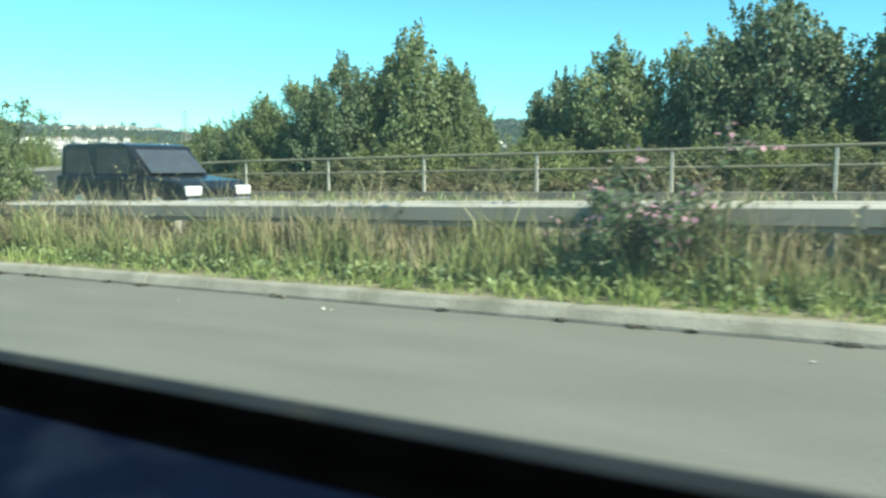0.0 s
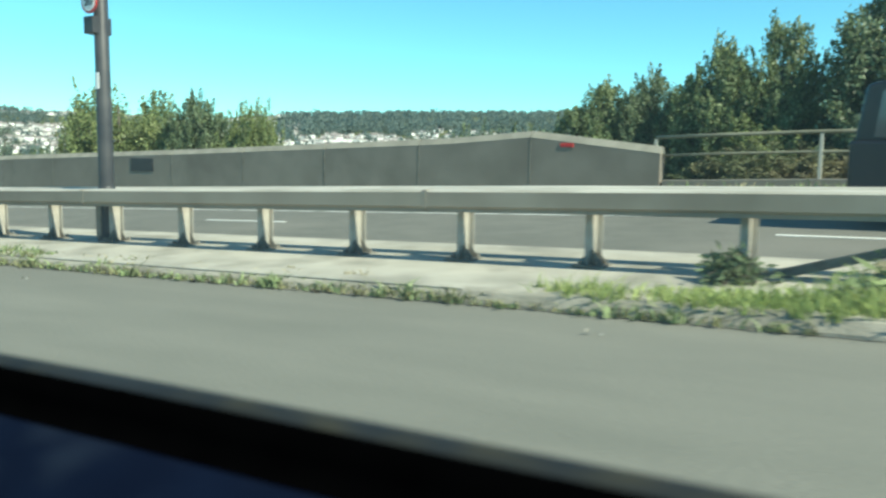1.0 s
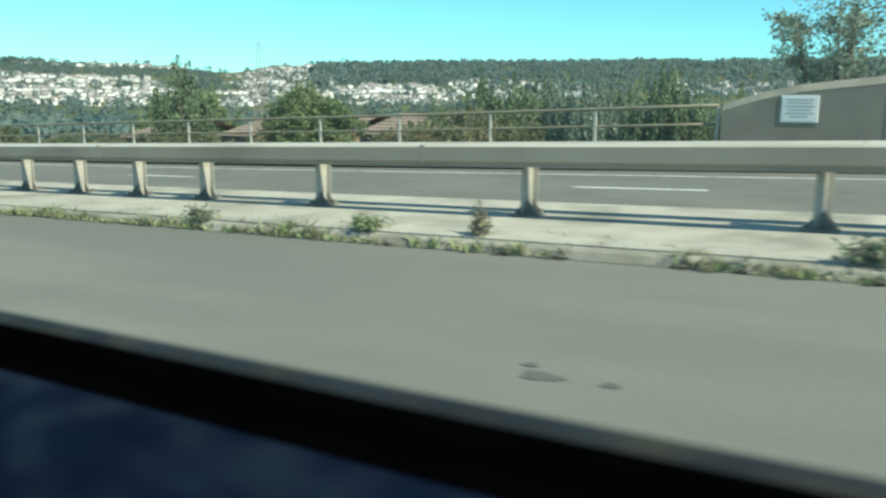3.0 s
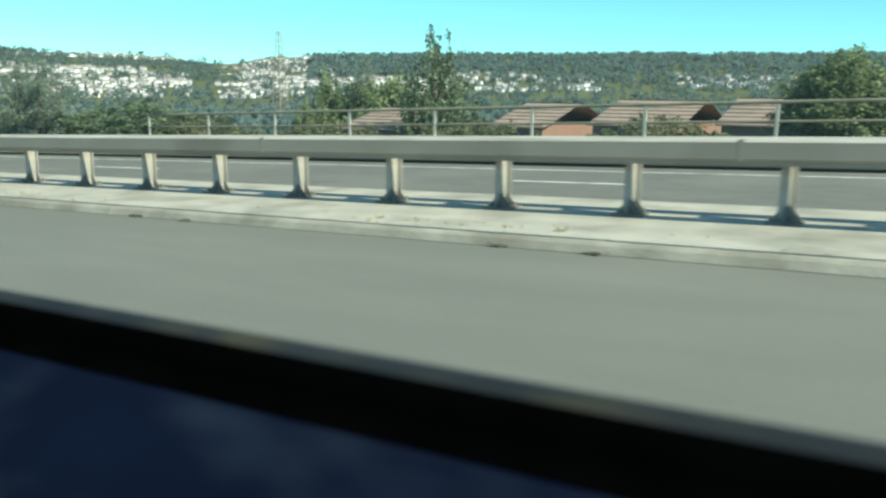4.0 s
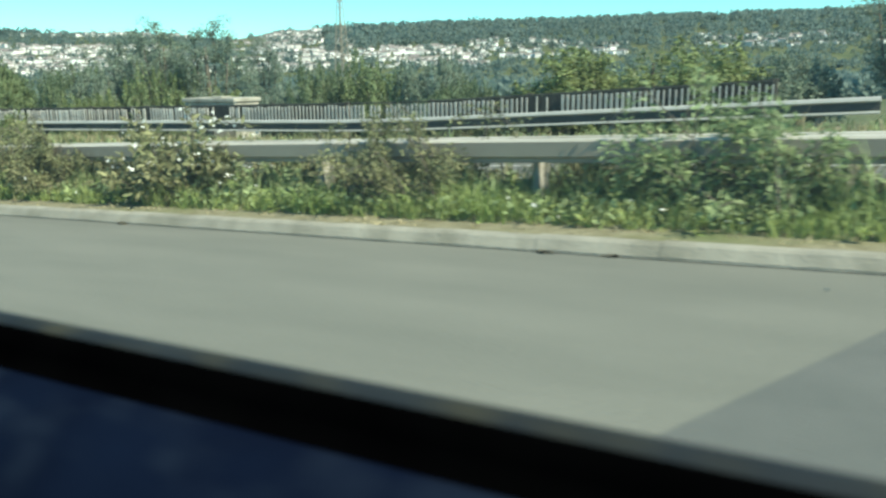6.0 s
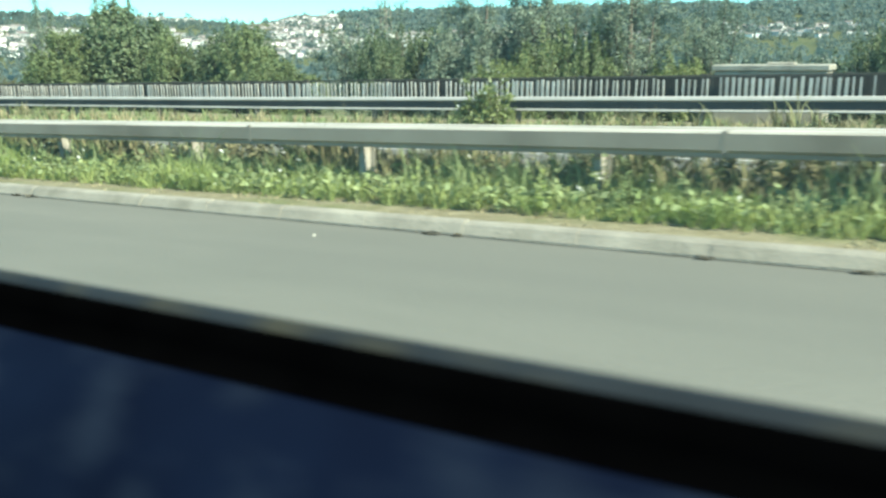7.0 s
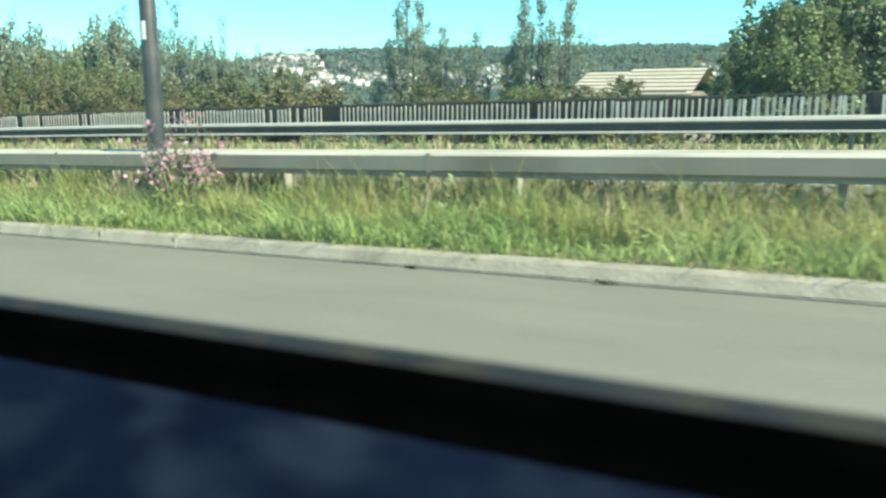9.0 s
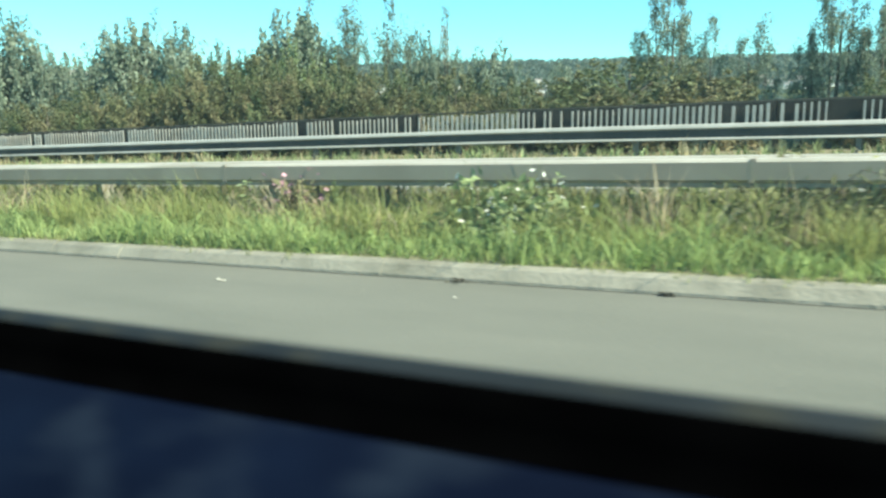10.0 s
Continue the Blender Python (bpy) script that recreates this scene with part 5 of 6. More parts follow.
def herbs(name, x0, x1, y0, y1, per_m2, h0, h1, leaf, material, label, seed, m=20, patchy=0.0):
    """Leafy herbs: short stems with leaves spreading round them, uncounted."""
    nr = np.random.RandomState(seed)
    n = int(abs(x1 - x0) * (y1 - y0) * per_m2)
    P = np.stack([nr.uniform(min(x0, x1), max(x0, x1), n), nr.uniform(y0, y1, n)], 1)
    if patchy:
        f = 0.5 + 0.5 * np.sin(P[:, 0] * 1.1 + 2 * np.sin(P[:, 0] * 0.31 + P[:, 1] * 2 + seed))
        P = P[nr.uniform(0, 1, n) > patchy * (1 - f)]
    n = len(P)
    foot = np.column_stack([P, lie(P[:, 0], P[:, 1]) + 0.09])
    clump = 0.6 + 0.7 * smooth(0.5 + 0.5 * wave(P[:, 0] * 0.45 + P[:, 1] * 0.8, seed))[:, None]
    stem = np.column_stack([nr.normal(0, 0.25, n), nr.normal(0, 0.25, n), np.ones(n)]) * nr.uniform(h0, h1, (n, 1)) * clump
    foot, stem = np.repeat(foot, m, 0), np.repeat(stem, m, 0)
    k = nr.uniform(0.05, 1, (n * m, 1)) ** 0.8
    a = nr.uniform(0, 6.283, n * m)
    d = np.column_stack([np.cos(a), np.sin(a), nr.uniform(-0.2, 0.9, n * m)])
    d /= np.linalg.norm(d, axis=1)[:, None]
    ln = leaf * nr.uniform(0.6, 1.3, (n * m, 1)) * (1.2 - 0.6 * k)
    e = np.cross(d, np.column_stack([nr.normal(0, 0.3, n * m), nr.normal(0, 0.3, n * m), np.ones(n * m)]))
    e /= np.linalg.norm(e, axis=1)[:, None]
    return tagged(quads_mesh(name, foot + stem * k + d * ln * 0.5, e * ln * 0.24, d * ln * 0.5, material), label, "weeds", kind="stuff")


herbs("leafy_weeds_east", *EAST, 5.35, 6.6, 24, 0.08, 0.3, 0.065, WEED, "leafy green weeds behind the kerb", 61, patchy=0.5)
herbs("dull_weeds_east", 6.0, -11.5, 5.75, 6.6, 26, 0.6, 1.1, 0.06, BRUSH, "dull brown seeding weeds among the tall dry grass", 67, patchy=0.9, m=26)
herbs("leafy_weeds_west", *WEST1, 5.6, 6.7, 20, 0.1, 0.45, 0.085, WEED, "leafy green weeds in the reservation", 62, patchy=0.4)
herbs("bright_weeds_west", *WEST1, 5.45, 6.3, 16, 0.06, 0.34, 0.08, GRASS, "bright broad-leaved weeds in the reservation", 63, patchy=0.5)
herbs("dull_weeds_west", *WEST1, 6.45, 7.3, 26, 0.3, 0.5, 0.12, BRUSH, "dull brown weeds filling the space under the barrier", 65, m=24)
herbs("dull_weeds_far_west", *WEST2, 6.5, 7.3, 22, 0.3, 0.5, 0.11, BRUSH, "dull brown weeds filling the space under the barrier", 66, m=24)
herbs("leafy_weeds_edge", -149.5, -186.0, 5.2, 5.7, 16, 0.05, 0.26, 0.07, FRESHGRASS, "fresh broad-leaved weeds in the grass edge", 68, patchy=0.8)
herbs("leafy_weeds_far_west", *WEST2, 5.9, 7.1, 9, 0.15, 0.5, 0.1, WEED, "leafy weeds in long grass under the barrier", 64, patchy=0.8)

# broad leaves along the planted verges
def leaf_litter(name, x0, x1, y0, y1, n, seed, size, material, label, hmax=0.22):
    nr = np.random.RandomState(seed)
    P = np.stack([nr.uniform(min(x0, x1), max(x0, x1), n), nr.uniform(y0, y1, n)], 1)
    z = np.array([lie(x, y) for x, y in P]) + 0.10 + nr.uniform(0.01, hmax, n)
    c = np.column_stack([P, z])
    d = nr.normal(0, 1, (n, 3)) * np.array([1, 1, 0.45]); d /= np.linalg.norm(d, axis=1)[:, None]
    e = np.cross(d, nr.normal(0, 1, (n, 3)) * np.array([0.5, 0.5, 1])); e /= np.linalg.norm(e, axis=1)[:, None]
    s = size * nr.uniform(0.5, 1.4, (n, 1))
    return tagged(quads_mesh(name, c, d * s * 0.5, e * s * 0.8, material), label, "weeds", kind="stuff")


leaf_litter("low_weeds_east", *EAST, 5.3, 6.0, 5000, 21, 0.04, WEED, "low broad-leaved weeds behind the kerb", 0.16)
leaf_litter("low_weeds_west", *WEST1, 5.5, 6.3, 16000, 22, 0.045, WEED, "low broad-leaved weeds in the reservation", 0.2)
leaf_litter("fallen_petals", *WEST1, 5.4, 6.8, 500, 23, 0.03, PETAL, "scattered small white flowers among the weeds", 0.4)

def debris(name, x0, x1, y0, y1, heaps, per, seed, material, label):
    """Small heaps of dead leaves and grit lying on the road against the kerb."""
    nr = np.random.RandomState(seed)
    cx, cy = nr.uniform(min(x0, x1), max(x0, x1), heaps), nr.uniform(y0, y1, heaps)
    size = nr.uniform(0.4, 1.6, heaps)
    idx = nr.randint(0, heaps, heaps * per)
    P = np.stack([cx[idx] + nr.normal(0, 0.032, len(idx)) * size[idx], np.clip(cy[idx] + nr.normal(0, 0.015, len(idx)) * size[idx], 4.5, 4.985)], 1)
    n = len(idx)
    c = np.column_stack([P, lie(P[:, 0], P[:, 1]) + 0.006 + np.abs(nr.normal(0, 0.008, n))])
    d = nr.normal(0, 1, (n, 3)) * np.array([1, 1, 0.35]); d /= np.linalg.norm(d, axis=1)[:, None]
    e = np.cross(d, nr.normal(0, 1, (n, 3)) * np.array([0.4, 0.4, 1])); e /= np.linalg.norm(e, axis=1)[:, None]
    s = 0.014 * nr.uniform(0.4, 1.5, (n, 1))
    return tagged(quads_mesh(name, c, d * s, e * s * 0.8, material), label, "debris", kind="stuff")


LITTERMAT = surf("rotting_leaf_litter", (0.05, 0.046, 0.035), (0.11, 0.1, 0.07), 8, 0.95, 0, island=0.4)
debris("gutter_debris_east", 6.0, -16.0, 4.955, 4.985, 26, 60, 91, LITTERMAT, "dark heaps of dead leaves at the kerb's foot")
debris("gutter_debris_island", -16.0, -80.0, 4.955, 4.985, 46, 50, 92, LITTERMAT, "dark heaps of dead leaves at the kerb's foot")
debris("gutter_debris_west", -81.0, -170.0, 4.96, 4.985, 40, 40, 93, LITTERMAT, "dark heaps of dead leaves at the kerb's foot")
debris("loose_grit", 4.0, -170.0, 3.2, 4.9, 70, 2, 94, surf("pale_grit", (0.35, 0.34, 0.3), (0.5, 0.48, 0.42), 8, 0.9, 0, island=0.3), "pale loose grit scattered on the asphalt")
blades("kerb_fringe_east", [(*EAST, 5.1, 5.3)], 420, 0.03, 0.12, GRASS, "short grass creeping over the kerb's back", 0.006, 1.6, 95, base=0.105, patchy=0.8)
blades("kerb_fringe_dry", [(6.0, -137.0, 5.12, 5.45)], 160, 0.02, 0.07, DRYGRASS, "short dry grass behind the kerb", 0.006, 1.6, 96, base=0.105, patchy=0.9)
blades("kerb_fringe_west", [(-137.0, -186.0, 5.06, 5.25)], 900, 0.04, 0.12, LUSHGRASS, "green grass hanging over the kerb's back", 0.0035, 0.9, 97, base=0.1, patchy=0.5)

# dust and earth washed over the kerb where the island ends
DUST = surf("pale_dusty_earth", (0.22, 0.2, 0.15), (0.31, 0.285, 0.22), 5.0, 0.95, 0.6, 40, stain=(0.15, 0.14, 0.09), stain_scale=3.0)
ys = [4.88, 4.92, 4.97, 5.05, 5.2, 5.5]
vs, fs = [], []
for x in span(-80.0, -95.0, 0.25):
    fade = float(smooth(np.array(min(-80.0 - x, x + 95.0) / 1.5)))
    for y, up in zip(ys, (-0.012, 0.005, 0.03, 0.085, 0.118, 0.09)):
        j = 0.05 * float(wave(np.array(x * 1.3), 3.0)) * (y < 4.9)
        vs.append((x, y + j, lie(x, y) + up * fade - 0.03 * (1 - fade)))
fs = [(i * 6 + j, i * 6 + j + 1, i * 6 + j + 7, i * 6 + j + 6) for i in range(len(vs) // 6 - 1) for j in range(5)]
dust = link_mesh("verge_dust", vs, fs, DUST, smooth_faces=True)
if dust.data.polygons[0].normal.z < 0:
    dust.data.flip_normals()
tagged(dust, "pale dusty earth washed over a buried kerb", "verge", kind="structure")

# ---------------------------------------------------------------- the valley: houses, woods, mast and sheds
def house_mesh():
    bm = bmesh.new()
    box(bm, -4.5, 4.5, -3.5, 3.5, -3, 5.2)
    w = bpy.data.meshes.new("wall")
    bm.to_mesh(w); bm.free()
    w.materials.append(RENDERW)
    rf = bpy.data.meshes.new("roof")
    vs = [(-4.8, -3.9, 5.0), (4.8, -3.9, 5.0), (4.8, 3.9, 5.0), (-4.8, 3.9, 5.0), (-4.8, 0, 6.9), (4.8, 0, 6.9)]
    rf.from_pydata(vs, [], [(0, 1, 5, 4), (2, 3, 4, 5), (0, 4, 3), (1, 2, 5), (3, 2, 1, 0)])
    rf.update()
    rf.materials.append(SLATE)
    return w, rf


WALLM, ROOFM = house_mesh()
rh = random.Random(3)
plots = []
DISTRICTS = [(-1.22, -0.83, 690, 1000, 165), (-0.80, -0.66, 700, 1290, 130), (-0.66, -0.50, 720, 950, 60), (-0.52, -0.33, 850, 1060, 40), (-0.26, 0.1, 930, 1110, 60), (-1.03, -0.84, 1325, 1350, 55), (-0.76, -0.69, 1300, 1340, 16)]
for az_a, az_b, r_a, r_b, rows in DISTRICTS:
    for row in range(rows):
        az0, r0 = rh.uniform(az_a, az_b), r_a + (r_b - r_a) * rh.random()
        size, slant = rh.uniform(0.42, 0.8), rh.uniform(-0.5, 0.5)
        for i in range(rh.randint(1, 6)):
            az = az0 + i * size * rh.uniform(9.4, 13) / r0
            if az < az_b:
                plots.append((az, r0 + i * size * 9 * slant + rh.uniform(-4, 4), size * rh.uniform(0.75, 1.25), rh.choice((0, 0, 90)) + rh.uniform(-25, 25)))
rh.shuffle(plots)
wv, wf, rv, rf = [], [], [], []
for n, (az, r, s, turn) in enumerate(plots):
    x, y = -80 + r * math.sin(az), r * math.cos(az)
    m = pose(x, y, float(land(np.array(x), np.array(y))), 0, 0, -math.degrees(az) + turn) @ Matrix.Scale(s, 4)
    if n < 280:
        h = new("house", WALLM)
        h.matrix_basis = m
        tagged(h, "pale rendered house with slate roof on the hillside", "house", "hillside houses")
        rr = new("roof", ROOFM)
        rr.parent = h
    else:
        for me, vs, fs in ((WALLM, wv, wf), (ROOFM, rv, rf)):
            b = len(vs)
            vs += [tuple(m @ v.co) for v in me.vertices]
            fs += [tuple(b + q for q in p.vertices) for p in me.polygons]
town = tagged(link_mesh("town_houses", wv, wf, TOWNWALL), "crowded pale houses on the far hillside", "houses", kind="stuff")
tagged(link_mesh("town_roofs", rv, rf, TOWNROOF, town), kind="stuff")


def woods(name, n, seed, place, h0, h1, label):
    """Far trees: loose uneven clumps of leafy facets, all in one mesh."""
    r, nr = random.Random(seed), np.random.RandomState(seed)
    C, U, V = [], [], []
    for k in range(n):
        az, d = place(r)
        x, y = -80 + d * math.sin(az), d * math.cos(az)
        z = float(land(np.array(x), np.array(y)))
        h = r.uniform(h0, h1)
        w = h * r.uniform(0.42, 0.7)
        m = 40
        p = nr.normal(0, 1, (m, 3))
        p = p / np.linalg.norm(p, axis=1)[:, None] * nr.uniform(0.55, 1.0, (m, 1)) * (1 + 0.25 * np.sin(3 * p[:, :1] + k))
        C.append(p * np.array([w, w, h * 0.52]) + np.array([x, y, z + h * 0.45]))
        q = nr.normal(0, 1, (m, 3))
        q /= np.linalg.norm(q, axis=1)[:, None]
        e = np.cross(q, nr.normal(0, 1, (m, 3)))
        e /= np.linalg.norm(e, axis=1)[:, None]
        U.append(q * h * 0.125)
        V.append(e * h * 0.16)
    return tagged(quads_mesh(name, np.concatenate(C), np.concatenate(U), np.concatenate(V), HAZEWOOD), label, "woodland", kind="stuff")


def crest_of(az):
    return 1900 - 450 * float(smooth(np.array((-az - 0.35) / 0.35)))


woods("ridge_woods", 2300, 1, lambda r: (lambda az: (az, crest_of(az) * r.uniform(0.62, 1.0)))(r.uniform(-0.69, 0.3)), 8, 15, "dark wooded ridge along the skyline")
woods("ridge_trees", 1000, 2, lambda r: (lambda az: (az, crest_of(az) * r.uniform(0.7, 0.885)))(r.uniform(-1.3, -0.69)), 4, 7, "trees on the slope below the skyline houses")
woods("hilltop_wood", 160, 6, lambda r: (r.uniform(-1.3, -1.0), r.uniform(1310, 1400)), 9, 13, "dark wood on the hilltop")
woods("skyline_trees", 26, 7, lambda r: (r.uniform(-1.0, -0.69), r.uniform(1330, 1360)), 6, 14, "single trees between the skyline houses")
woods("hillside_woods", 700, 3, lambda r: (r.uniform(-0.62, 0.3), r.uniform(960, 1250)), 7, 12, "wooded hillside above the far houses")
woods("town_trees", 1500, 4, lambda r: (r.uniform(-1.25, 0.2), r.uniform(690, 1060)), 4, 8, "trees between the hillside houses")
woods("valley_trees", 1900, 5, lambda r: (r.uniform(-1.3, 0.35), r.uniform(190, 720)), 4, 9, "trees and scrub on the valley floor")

# lattice mast
mx, my = -293.0, 249.0
mz = float(land(np.array(mx), np.array(my)))
mast = tagged(empty("lattice_mast", mx, my, mz), "slender grey lattice radio mast in the valley", "mast")
top_h = 26 - mz
for sx, sy in ((-1, -1), (1, -1), (1, 1), (-1, 1)):
    bm = bmesh.new()
    tube(bm, (sx * 2.6, sy * 2.6, 0), (sx * 0.7, sy * 0.7, top_h), 0.2, 0.14, 5)
    part("leg", bm, STEEL, mast)
bm = bmesh.new()
for i in range(16):
    k0, k1 = i / 16, (i + 1) / 16
    w0, w1 = 2.6 - 1.9 * k0, 2.6 - 1.9 * k1
    cs = [(-1, -1), (1, -1), (1, 1), (-1, 1)]
    for j in range(4):
        a, b = cs[j], cs[(j + 1) % 4]
        tube(bm, (a[0] * w0, a[1] * w0, top_h * k0), (b[0] * w1, b[1] * w1, top_h * k1), 0.09, 0.09, 4)
part("bracing", bm, STEEL, mast)


def shed(name, x0, x1, y, depth, top, wall_m, roof_m, label, rows=7, overhang=0.2):
    """A long low building: walls, a pitched roof towards the road in ribbed courses, a door."""
    cx, L = (x0 + x1) / 2, abs(x1 - x0)
    z0 = float(land(np.array(cx), np.array(y + depth / 2)))
    eave = float(lie(cx, y)) + top - z0
    root = tagged(empty(name, cx, y, z0), label, "building")
    bm = bmesh.new()
    box(bm, -L / 2, L / 2, 0, depth, -0.5, eave - 0.9)
    part("wall", bm, wall_m, root)
    for i in range(rows):
        a, b = i / rows, (i + 1) / rows
        y0, y1 = -overhang + a * depth / 2, -overhang + b * depth / 2 + 0.06
        z_a, z_b = eave - 1.0 + a * 1.0, eave - 1.0 + b * 1.0
        bm = bmesh.new()
        vs = [bm.verts.new(c) for c in ((-L / 2 - .2, y0, z_a), (L / 2 + .2, y0, z_a), (L / 2 + .2, y1, z_b - .04), (-L / 2 - .2, y1, z_b - .04),
                                        (-L / 2 - .2, y0, z_a - .07), (L / 2 + .2, y0, z_a - .07))]
        bm.faces.new((vs[0], vs[1], vs[2], vs[3])); bm.faces.new((vs[4], vs[5], vs[1], vs[0]))
        part("roof_course", bm, roof_m, root)
    bm = bmesh.new()
    vs = [bm.verts.new(c) for c in ((-L / 2 - .2, depth / 2, eave), (L / 2 + .2, depth / 2, eave), (L / 2 + .2, depth + .2, eave - 1), (-L / 2 - .2, depth + .2, eave - 1))]
    bm.faces.new(vs)
    part("roof", bm, roof_m, root)
    return root


shed("pale_roofed_shed", -158.8, -156.4, 28.5, 6, 2.3, WALLMAT, TILEROOF, "low building with a pale ribbed roof behind the fence")
shed("pale_roofed_shed", -161.1, -159.5, 30.0, 6, 2.3, WALLMAT, TILEROOF, "low building with a pale ribbed roof behind the fence")


def concrete_tank(x0, x1, y, depth, top, label):
    """A low cast tank: a slab lid that overhangs chamfered walls, with a raised hatch."""
    cx, L = (x0 + x1) / 2, abs(x1 - x0)
    z0 = float(land(np.array(cx), np.array(y + depth / 2)))
    h = float(lie(cx, y)) + top - z0
    root = tagged(empty("concrete_tank", cx, y, z0), label, "tank")
    for name, mm in (("wall", (-L / 2 + 0.06, L / 2 - 0.06, 0.06, depth - 0.06, -0.4, h - 0.14)), ("lid", (-L / 2, L / 2, 0, depth, h - 0.14, h)), ("hatch", (-0.1, 0.5, 0.2, 0.7, h, h + 0.05))):
        bm = bmesh.new()
        box(bm, *mm, 0.025)
        part(name, bm, CONCRETE, root)
    return root


concrete_tank(-123.5, -121.0, 19.3, 1.3, 1.38, "low pale concrete tank among the scrub behind the fence")
shed("brick_building", -72.8, -67.0, 30.6, 8, 1.15, BRICK, CLAYROOF, "low red brick building below the bridge railing")
shed("brick_building", -90.6, -87.4, 30.6, 8, 1.2, BRICK, CLAYROOF, "low red brick building below the bridge railing")
shed("brick_building", -82.3, -80.0, 30.6, 8, 1.25, BRICK, CLAYROOF, "low red brick building below the bridge railing")
shed("brick_building", -77.8, -74.4, 30.6, 8, 1.25, BRICK, CLAYROOF, "low red brick building below the bridge railing")


# ---------------------------------------------------------------- cars on the far carriageway
def car(x_front, y, length, height, paint, label, boxy):
    """A car seen from its side: lofted body and cabin, glass, wheels, lamps; it faces +x."""
    w = 1.75
    root = tagged(empty("car", x_front - length / 2, y + w / 2, lie(x_front - length / 2, y)), label, "car")
    L = length / 2
    hood = height * 0.58
    if boxy:
        low = [(-L, 0.42), (-L, hood * 1.0), (-L + 0.05, hood + 0.02), (L - 1.25, hood + 0.02), (L - 0.25, hood - 0.07), (L - 0.03, hood - 0.2), (L, 0.5), (L - 0.06, 0.36), (-L + 0.1, 0.34)]
        cab = [(-L + 0.04, hood), (-L + 0.14, height - 0.05), (-L + 0.3, height), (L - 2.1, height), (L - 1.85, height - 0.04), (L - 1.2, hood)]
    else:
        low = [(-L, 0.42), (-L + 0.02, hood * 0.95), (-L + 0.2, hood), (L - 1.2, hood), (L - 0.3, hood - 0.16), (L - 0.03, hood - 0.3), (L, 0.4), (L - 0.1, 0.26), (-L + 0.1, 0.28)]
        cab = [(-L + 0.15, hood), (-L + 0.75, height - 0.05), (-L + 1.1, height), (L - 2.0, height - 0.02), (L - 1.8, height - 0.08), (L - 1.0, hood)]

    def slab(profile, inset, name, m, parent, y0=0, y1=w, label=""):
        bm = bmesh.new()
        cols = []
        for yy, k in ((-w / 2 + y0 + inset, 1), (-w / 2 + y1 - inset, 1)):
            cols.append([bm.verts.new((px, yy, pz)) for px, pz in profile])
        n = len(profile)
        bm.faces.new(cols[0]); bm.faces.new(list(reversed(cols[1])))
        for i in range(n):
            bm.faces.new((cols[0][i], cols[1][i], cols[1][(i + 1) % n], cols[0][(i + 1) % n]))
        bmesh.ops.recalc_face_normals(bm, faces=bm.faces)
        bmesh.ops.bevel(bm, geom=list(bm.edges), offset=0.035, segments=2, affect='EDGES', profile=0.6)
        return part(name, bm, m, parent, label)

    slab(low, 0.0, "body", paint, root)
    slab(cab, 0.08, "cabin", paint, root)
    hx0, hx1 = cab[1][0] + 0.1, cab[4][0] - 0.05
    mid = (hx0 + hx1) / 2
    for a, b in ((hx0, mid - 0.06), (mid + 0.06, hx1 + 0.2)):
        bm = bmesh.new()
        f = [bm.verts.new(c) for c in ((a, -w / 2 + 0.072, hood + 0.06), (b, -w / 2 + 0.072, hood + 0.06), (b - 0.18, -w / 2 + 0.072, height - 0.12), (a + 0.06, -w / 2 + 0.072, height - 0.12))]
        bm.faces.new(f)
        r = bmesh.ops.extrude_face_region(bm, geom=list(bm.faces))
        for v in [g for g in r["geom"] if isinstance(g, bmesh.types.BMVert)]:
            v.co.y += 0.02
        part("window", bm, DARKGLASS, root)
    bm = bmesh.new()
    f = [bm.verts.new(c) for c in ((cab[-1][0] - 0.02, -w / 2 + 0.16, hood + 0.08), (cab[-1][0] - 0.02, w / 2 - 0.16, hood + 0.08), (cab[-2][0] + 0.06, w / 2 - 0.2, height - 0.13), (cab[-2][0] + 0.06, -w / 2 + 0.2, height - 0.13))]
    bm.faces.new(f)
    r = bmesh.ops.extrude_face_region(bm, geom=list(bm.faces))
    for v in [g for g in r["geom"] if isinstance(g, bmesh.types.BMVert)]:
        v.co.x += 0.05
    part("windscreen", bm, DARKGLASS, root)
    rad = 0.37 if boxy else 0.31
    for wx in (-L + 0.85, L - 0.8):
        for sy in (-w / 2 + 0.1, w / 2 - 0.1):
            bm = bmesh.new()
            bmesh.ops.create_cone(bm, cap_ends=True, segments=24, radius1=rad, radius2=rad, depth=0.22)
            wh = part("wheel", bm, TYRE, root)
            wh.matrix_basis = pose(wx, sy, rad, 90, 0, 0)
            bm = bmesh.new()
            bmesh.ops.create_cone(bm, cap_ends=True, segments=18, radius1=rad * 0.62, radius2=rad * 0.55, depth=0.24)
            part("rim", bm, CHROME, wh)
    for sy in (-w / 2 + 0.02, w / 2 - 0.42):
        bm = bmesh.new()
        box(bm, L - 0.2, L + 0.012, sy, sy + 0.4, hood - 0.36, hood - 0.17, 0.02)
        part("headlight", bm, LAMPGLASS, root, "bright clear headlight")
    bm = bmesh.new()
    box(bm, L - 0.05, L + 0.06, -w / 2 + 0.05, w / 2 - 0.05, 0.38, 0.55, 0.03)
    part("bumper", bm, CHROME if boxy else paint, root)
    bm = bmesh.new()
    box(bm, L - 1.5, L - 1.35, -w / 2 - 0.16, -w / 2 + 0.02, hood + 0.06, hood + 0.2, 0.03)
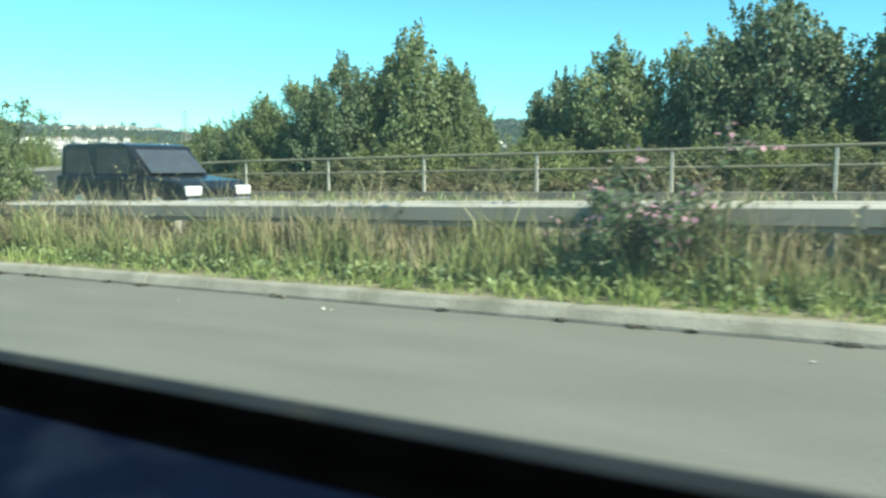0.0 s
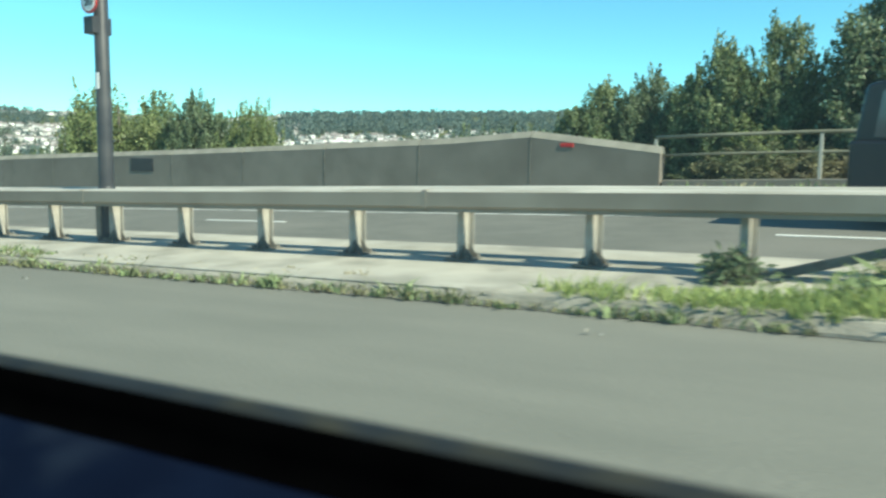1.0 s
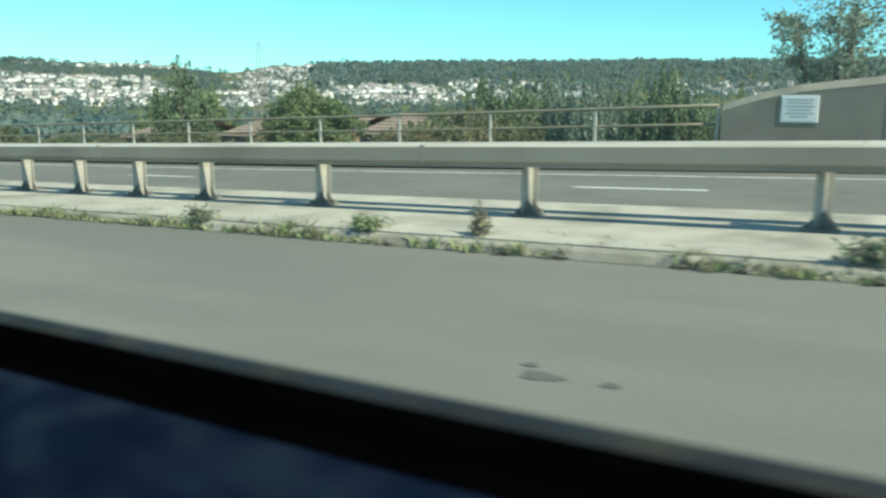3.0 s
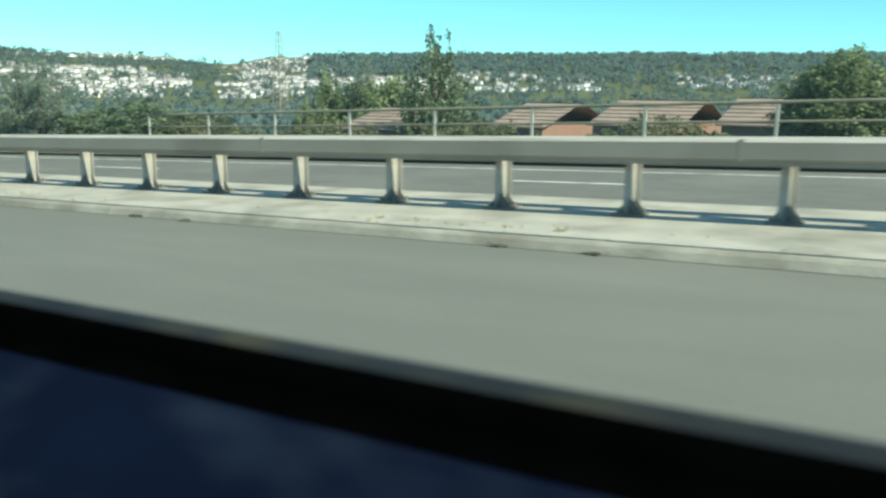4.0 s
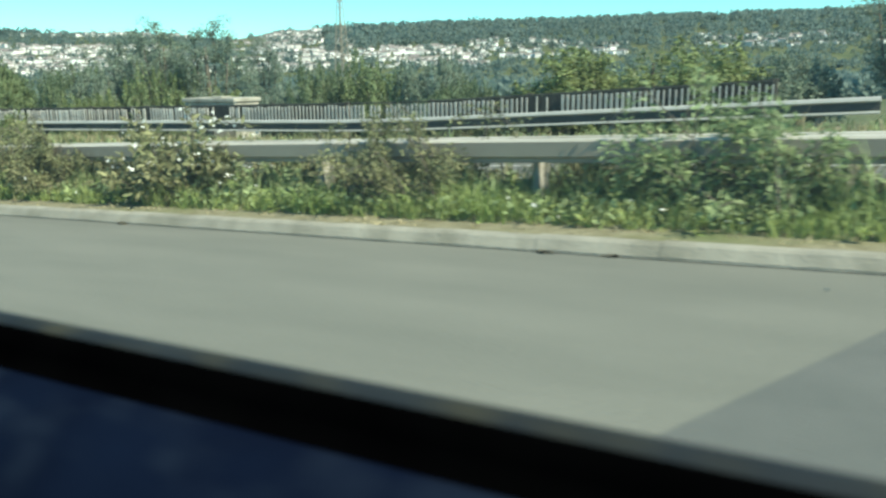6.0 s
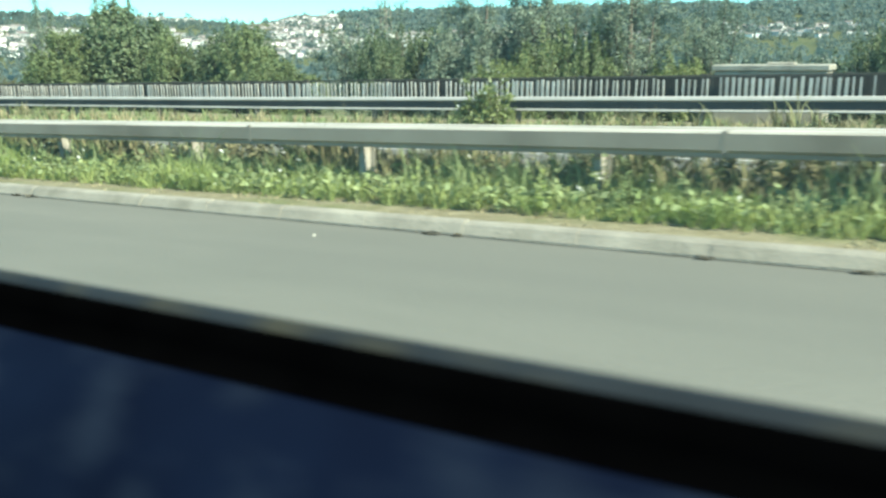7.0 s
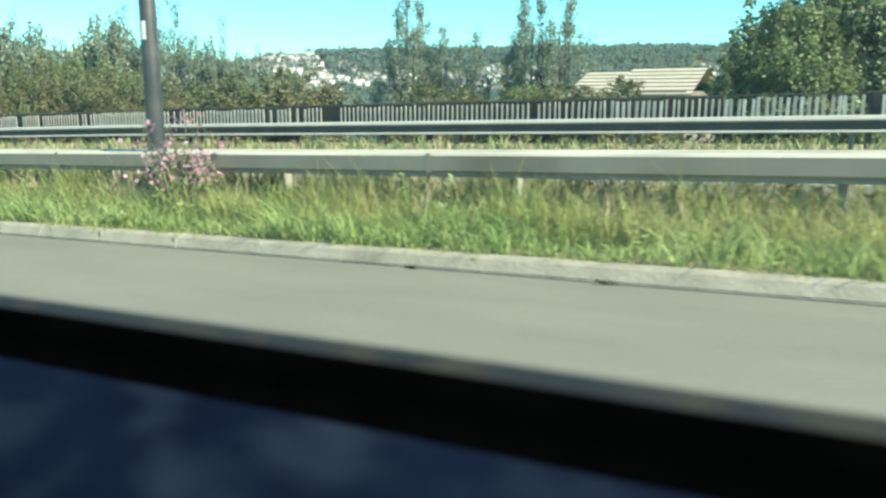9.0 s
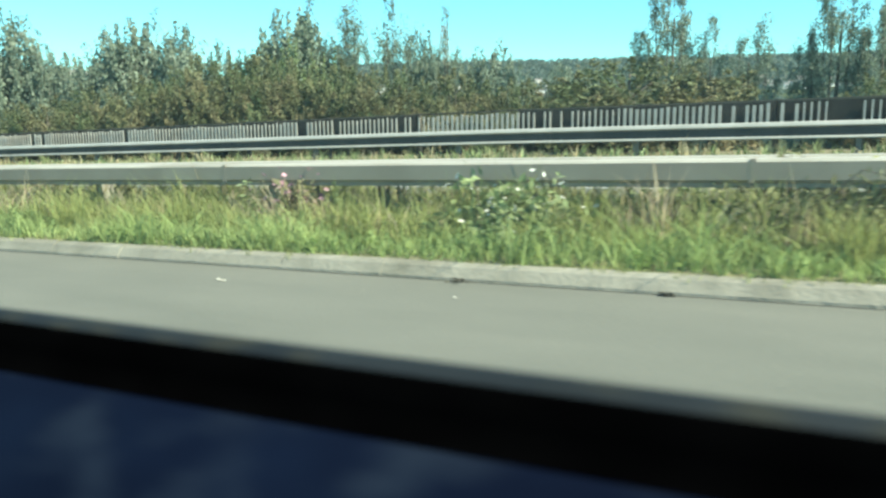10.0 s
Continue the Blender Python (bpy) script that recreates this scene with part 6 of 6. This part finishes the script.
    part("mirror", bm, paint, root)
    return root


car(-12.35, 10.3, 4.2, 1.66, CARDARK, "black boxy four-wheel-drive car on the far carriageway", True)
car(-91.9, 9.3, 4.1, 1.48, CARBLUE, "dark blue hatchback car on the far carriageway", False)

# ---------------------------------------------------------------- kerb stones, litter
kerb = tagged(empty("kerb", -90, 4.9, lie(-90, 4.9)), "weathered pale concrete kerb stones along the central reservation", "kerb", kind="structure")
KERBM = []
for k in range(6):
    bm = bmesh.new()
    rs = random.Random(60 + k)
    prof = [(-0.015, -0.12), (0.005, 0.02), (0.05, 0.09), (0.075, 0.105), (0.14, 0.11), (0.14, -0.12)]
    cols = []
    for i in range(8):
        x = -0.4578 + 0.9156 * i / 7
        chip = rs.choice((0, 0, 0, 0.004)) if i in (0, 7) else rs.choice((0, 0, 0, 0.002))
        cols.append([bm.verts.new((x, y + rs.uniform(-.001, .001) + (chip if j in (1, 2, 3) else 0), z + (rs.uniform(-.001, .001) - chip * 0.8 if j in (2, 3, 4) else 0)))
                     for j, (y, z) in enumerate(prof)])
    bm.faces.new(cols[0]); bm.faces.new(list(reversed(cols[-1])))
    for p, q in zip(cols[:-1], cols[1:]):
        for j in range(6):
            bm.faces.new((p[j], q[j], q[(j + 1) % 6], p[(j + 1) % 6]))
    bmesh.ops.recalc_face_normals(bm, faces=bm.faces)
    me = bpy.data.meshes.new("kerb_stone")
    bm.to_mesh(me); bm.free()
    me.materials.append(KERB)
    KERBM.append(me)
x, i = 12.0, 0
rk = random.Random(9)
while x > -205:
    drop = 0.035 if -80.8 < x < -18.5 else 0.045 if -94 < x < -80.8 else 0.0
    if i < 300:
        s = keep(new("kerb_stone", KERBM[rk.randint(0, 5)]), kerb)
        s.matrix_basis = pose(x, 4.99 + rk.uniform(-0.0025, 0.0025), lie(x, 5.05) - drop + rk.uniform(-0.001, 0.001), 0, -math.degrees(math.atan(GRADE)) + rk.uniform(-0.05, 0.05), rk.uniform(-0.1, 0.1))
    x -= 0.915
    i += 1
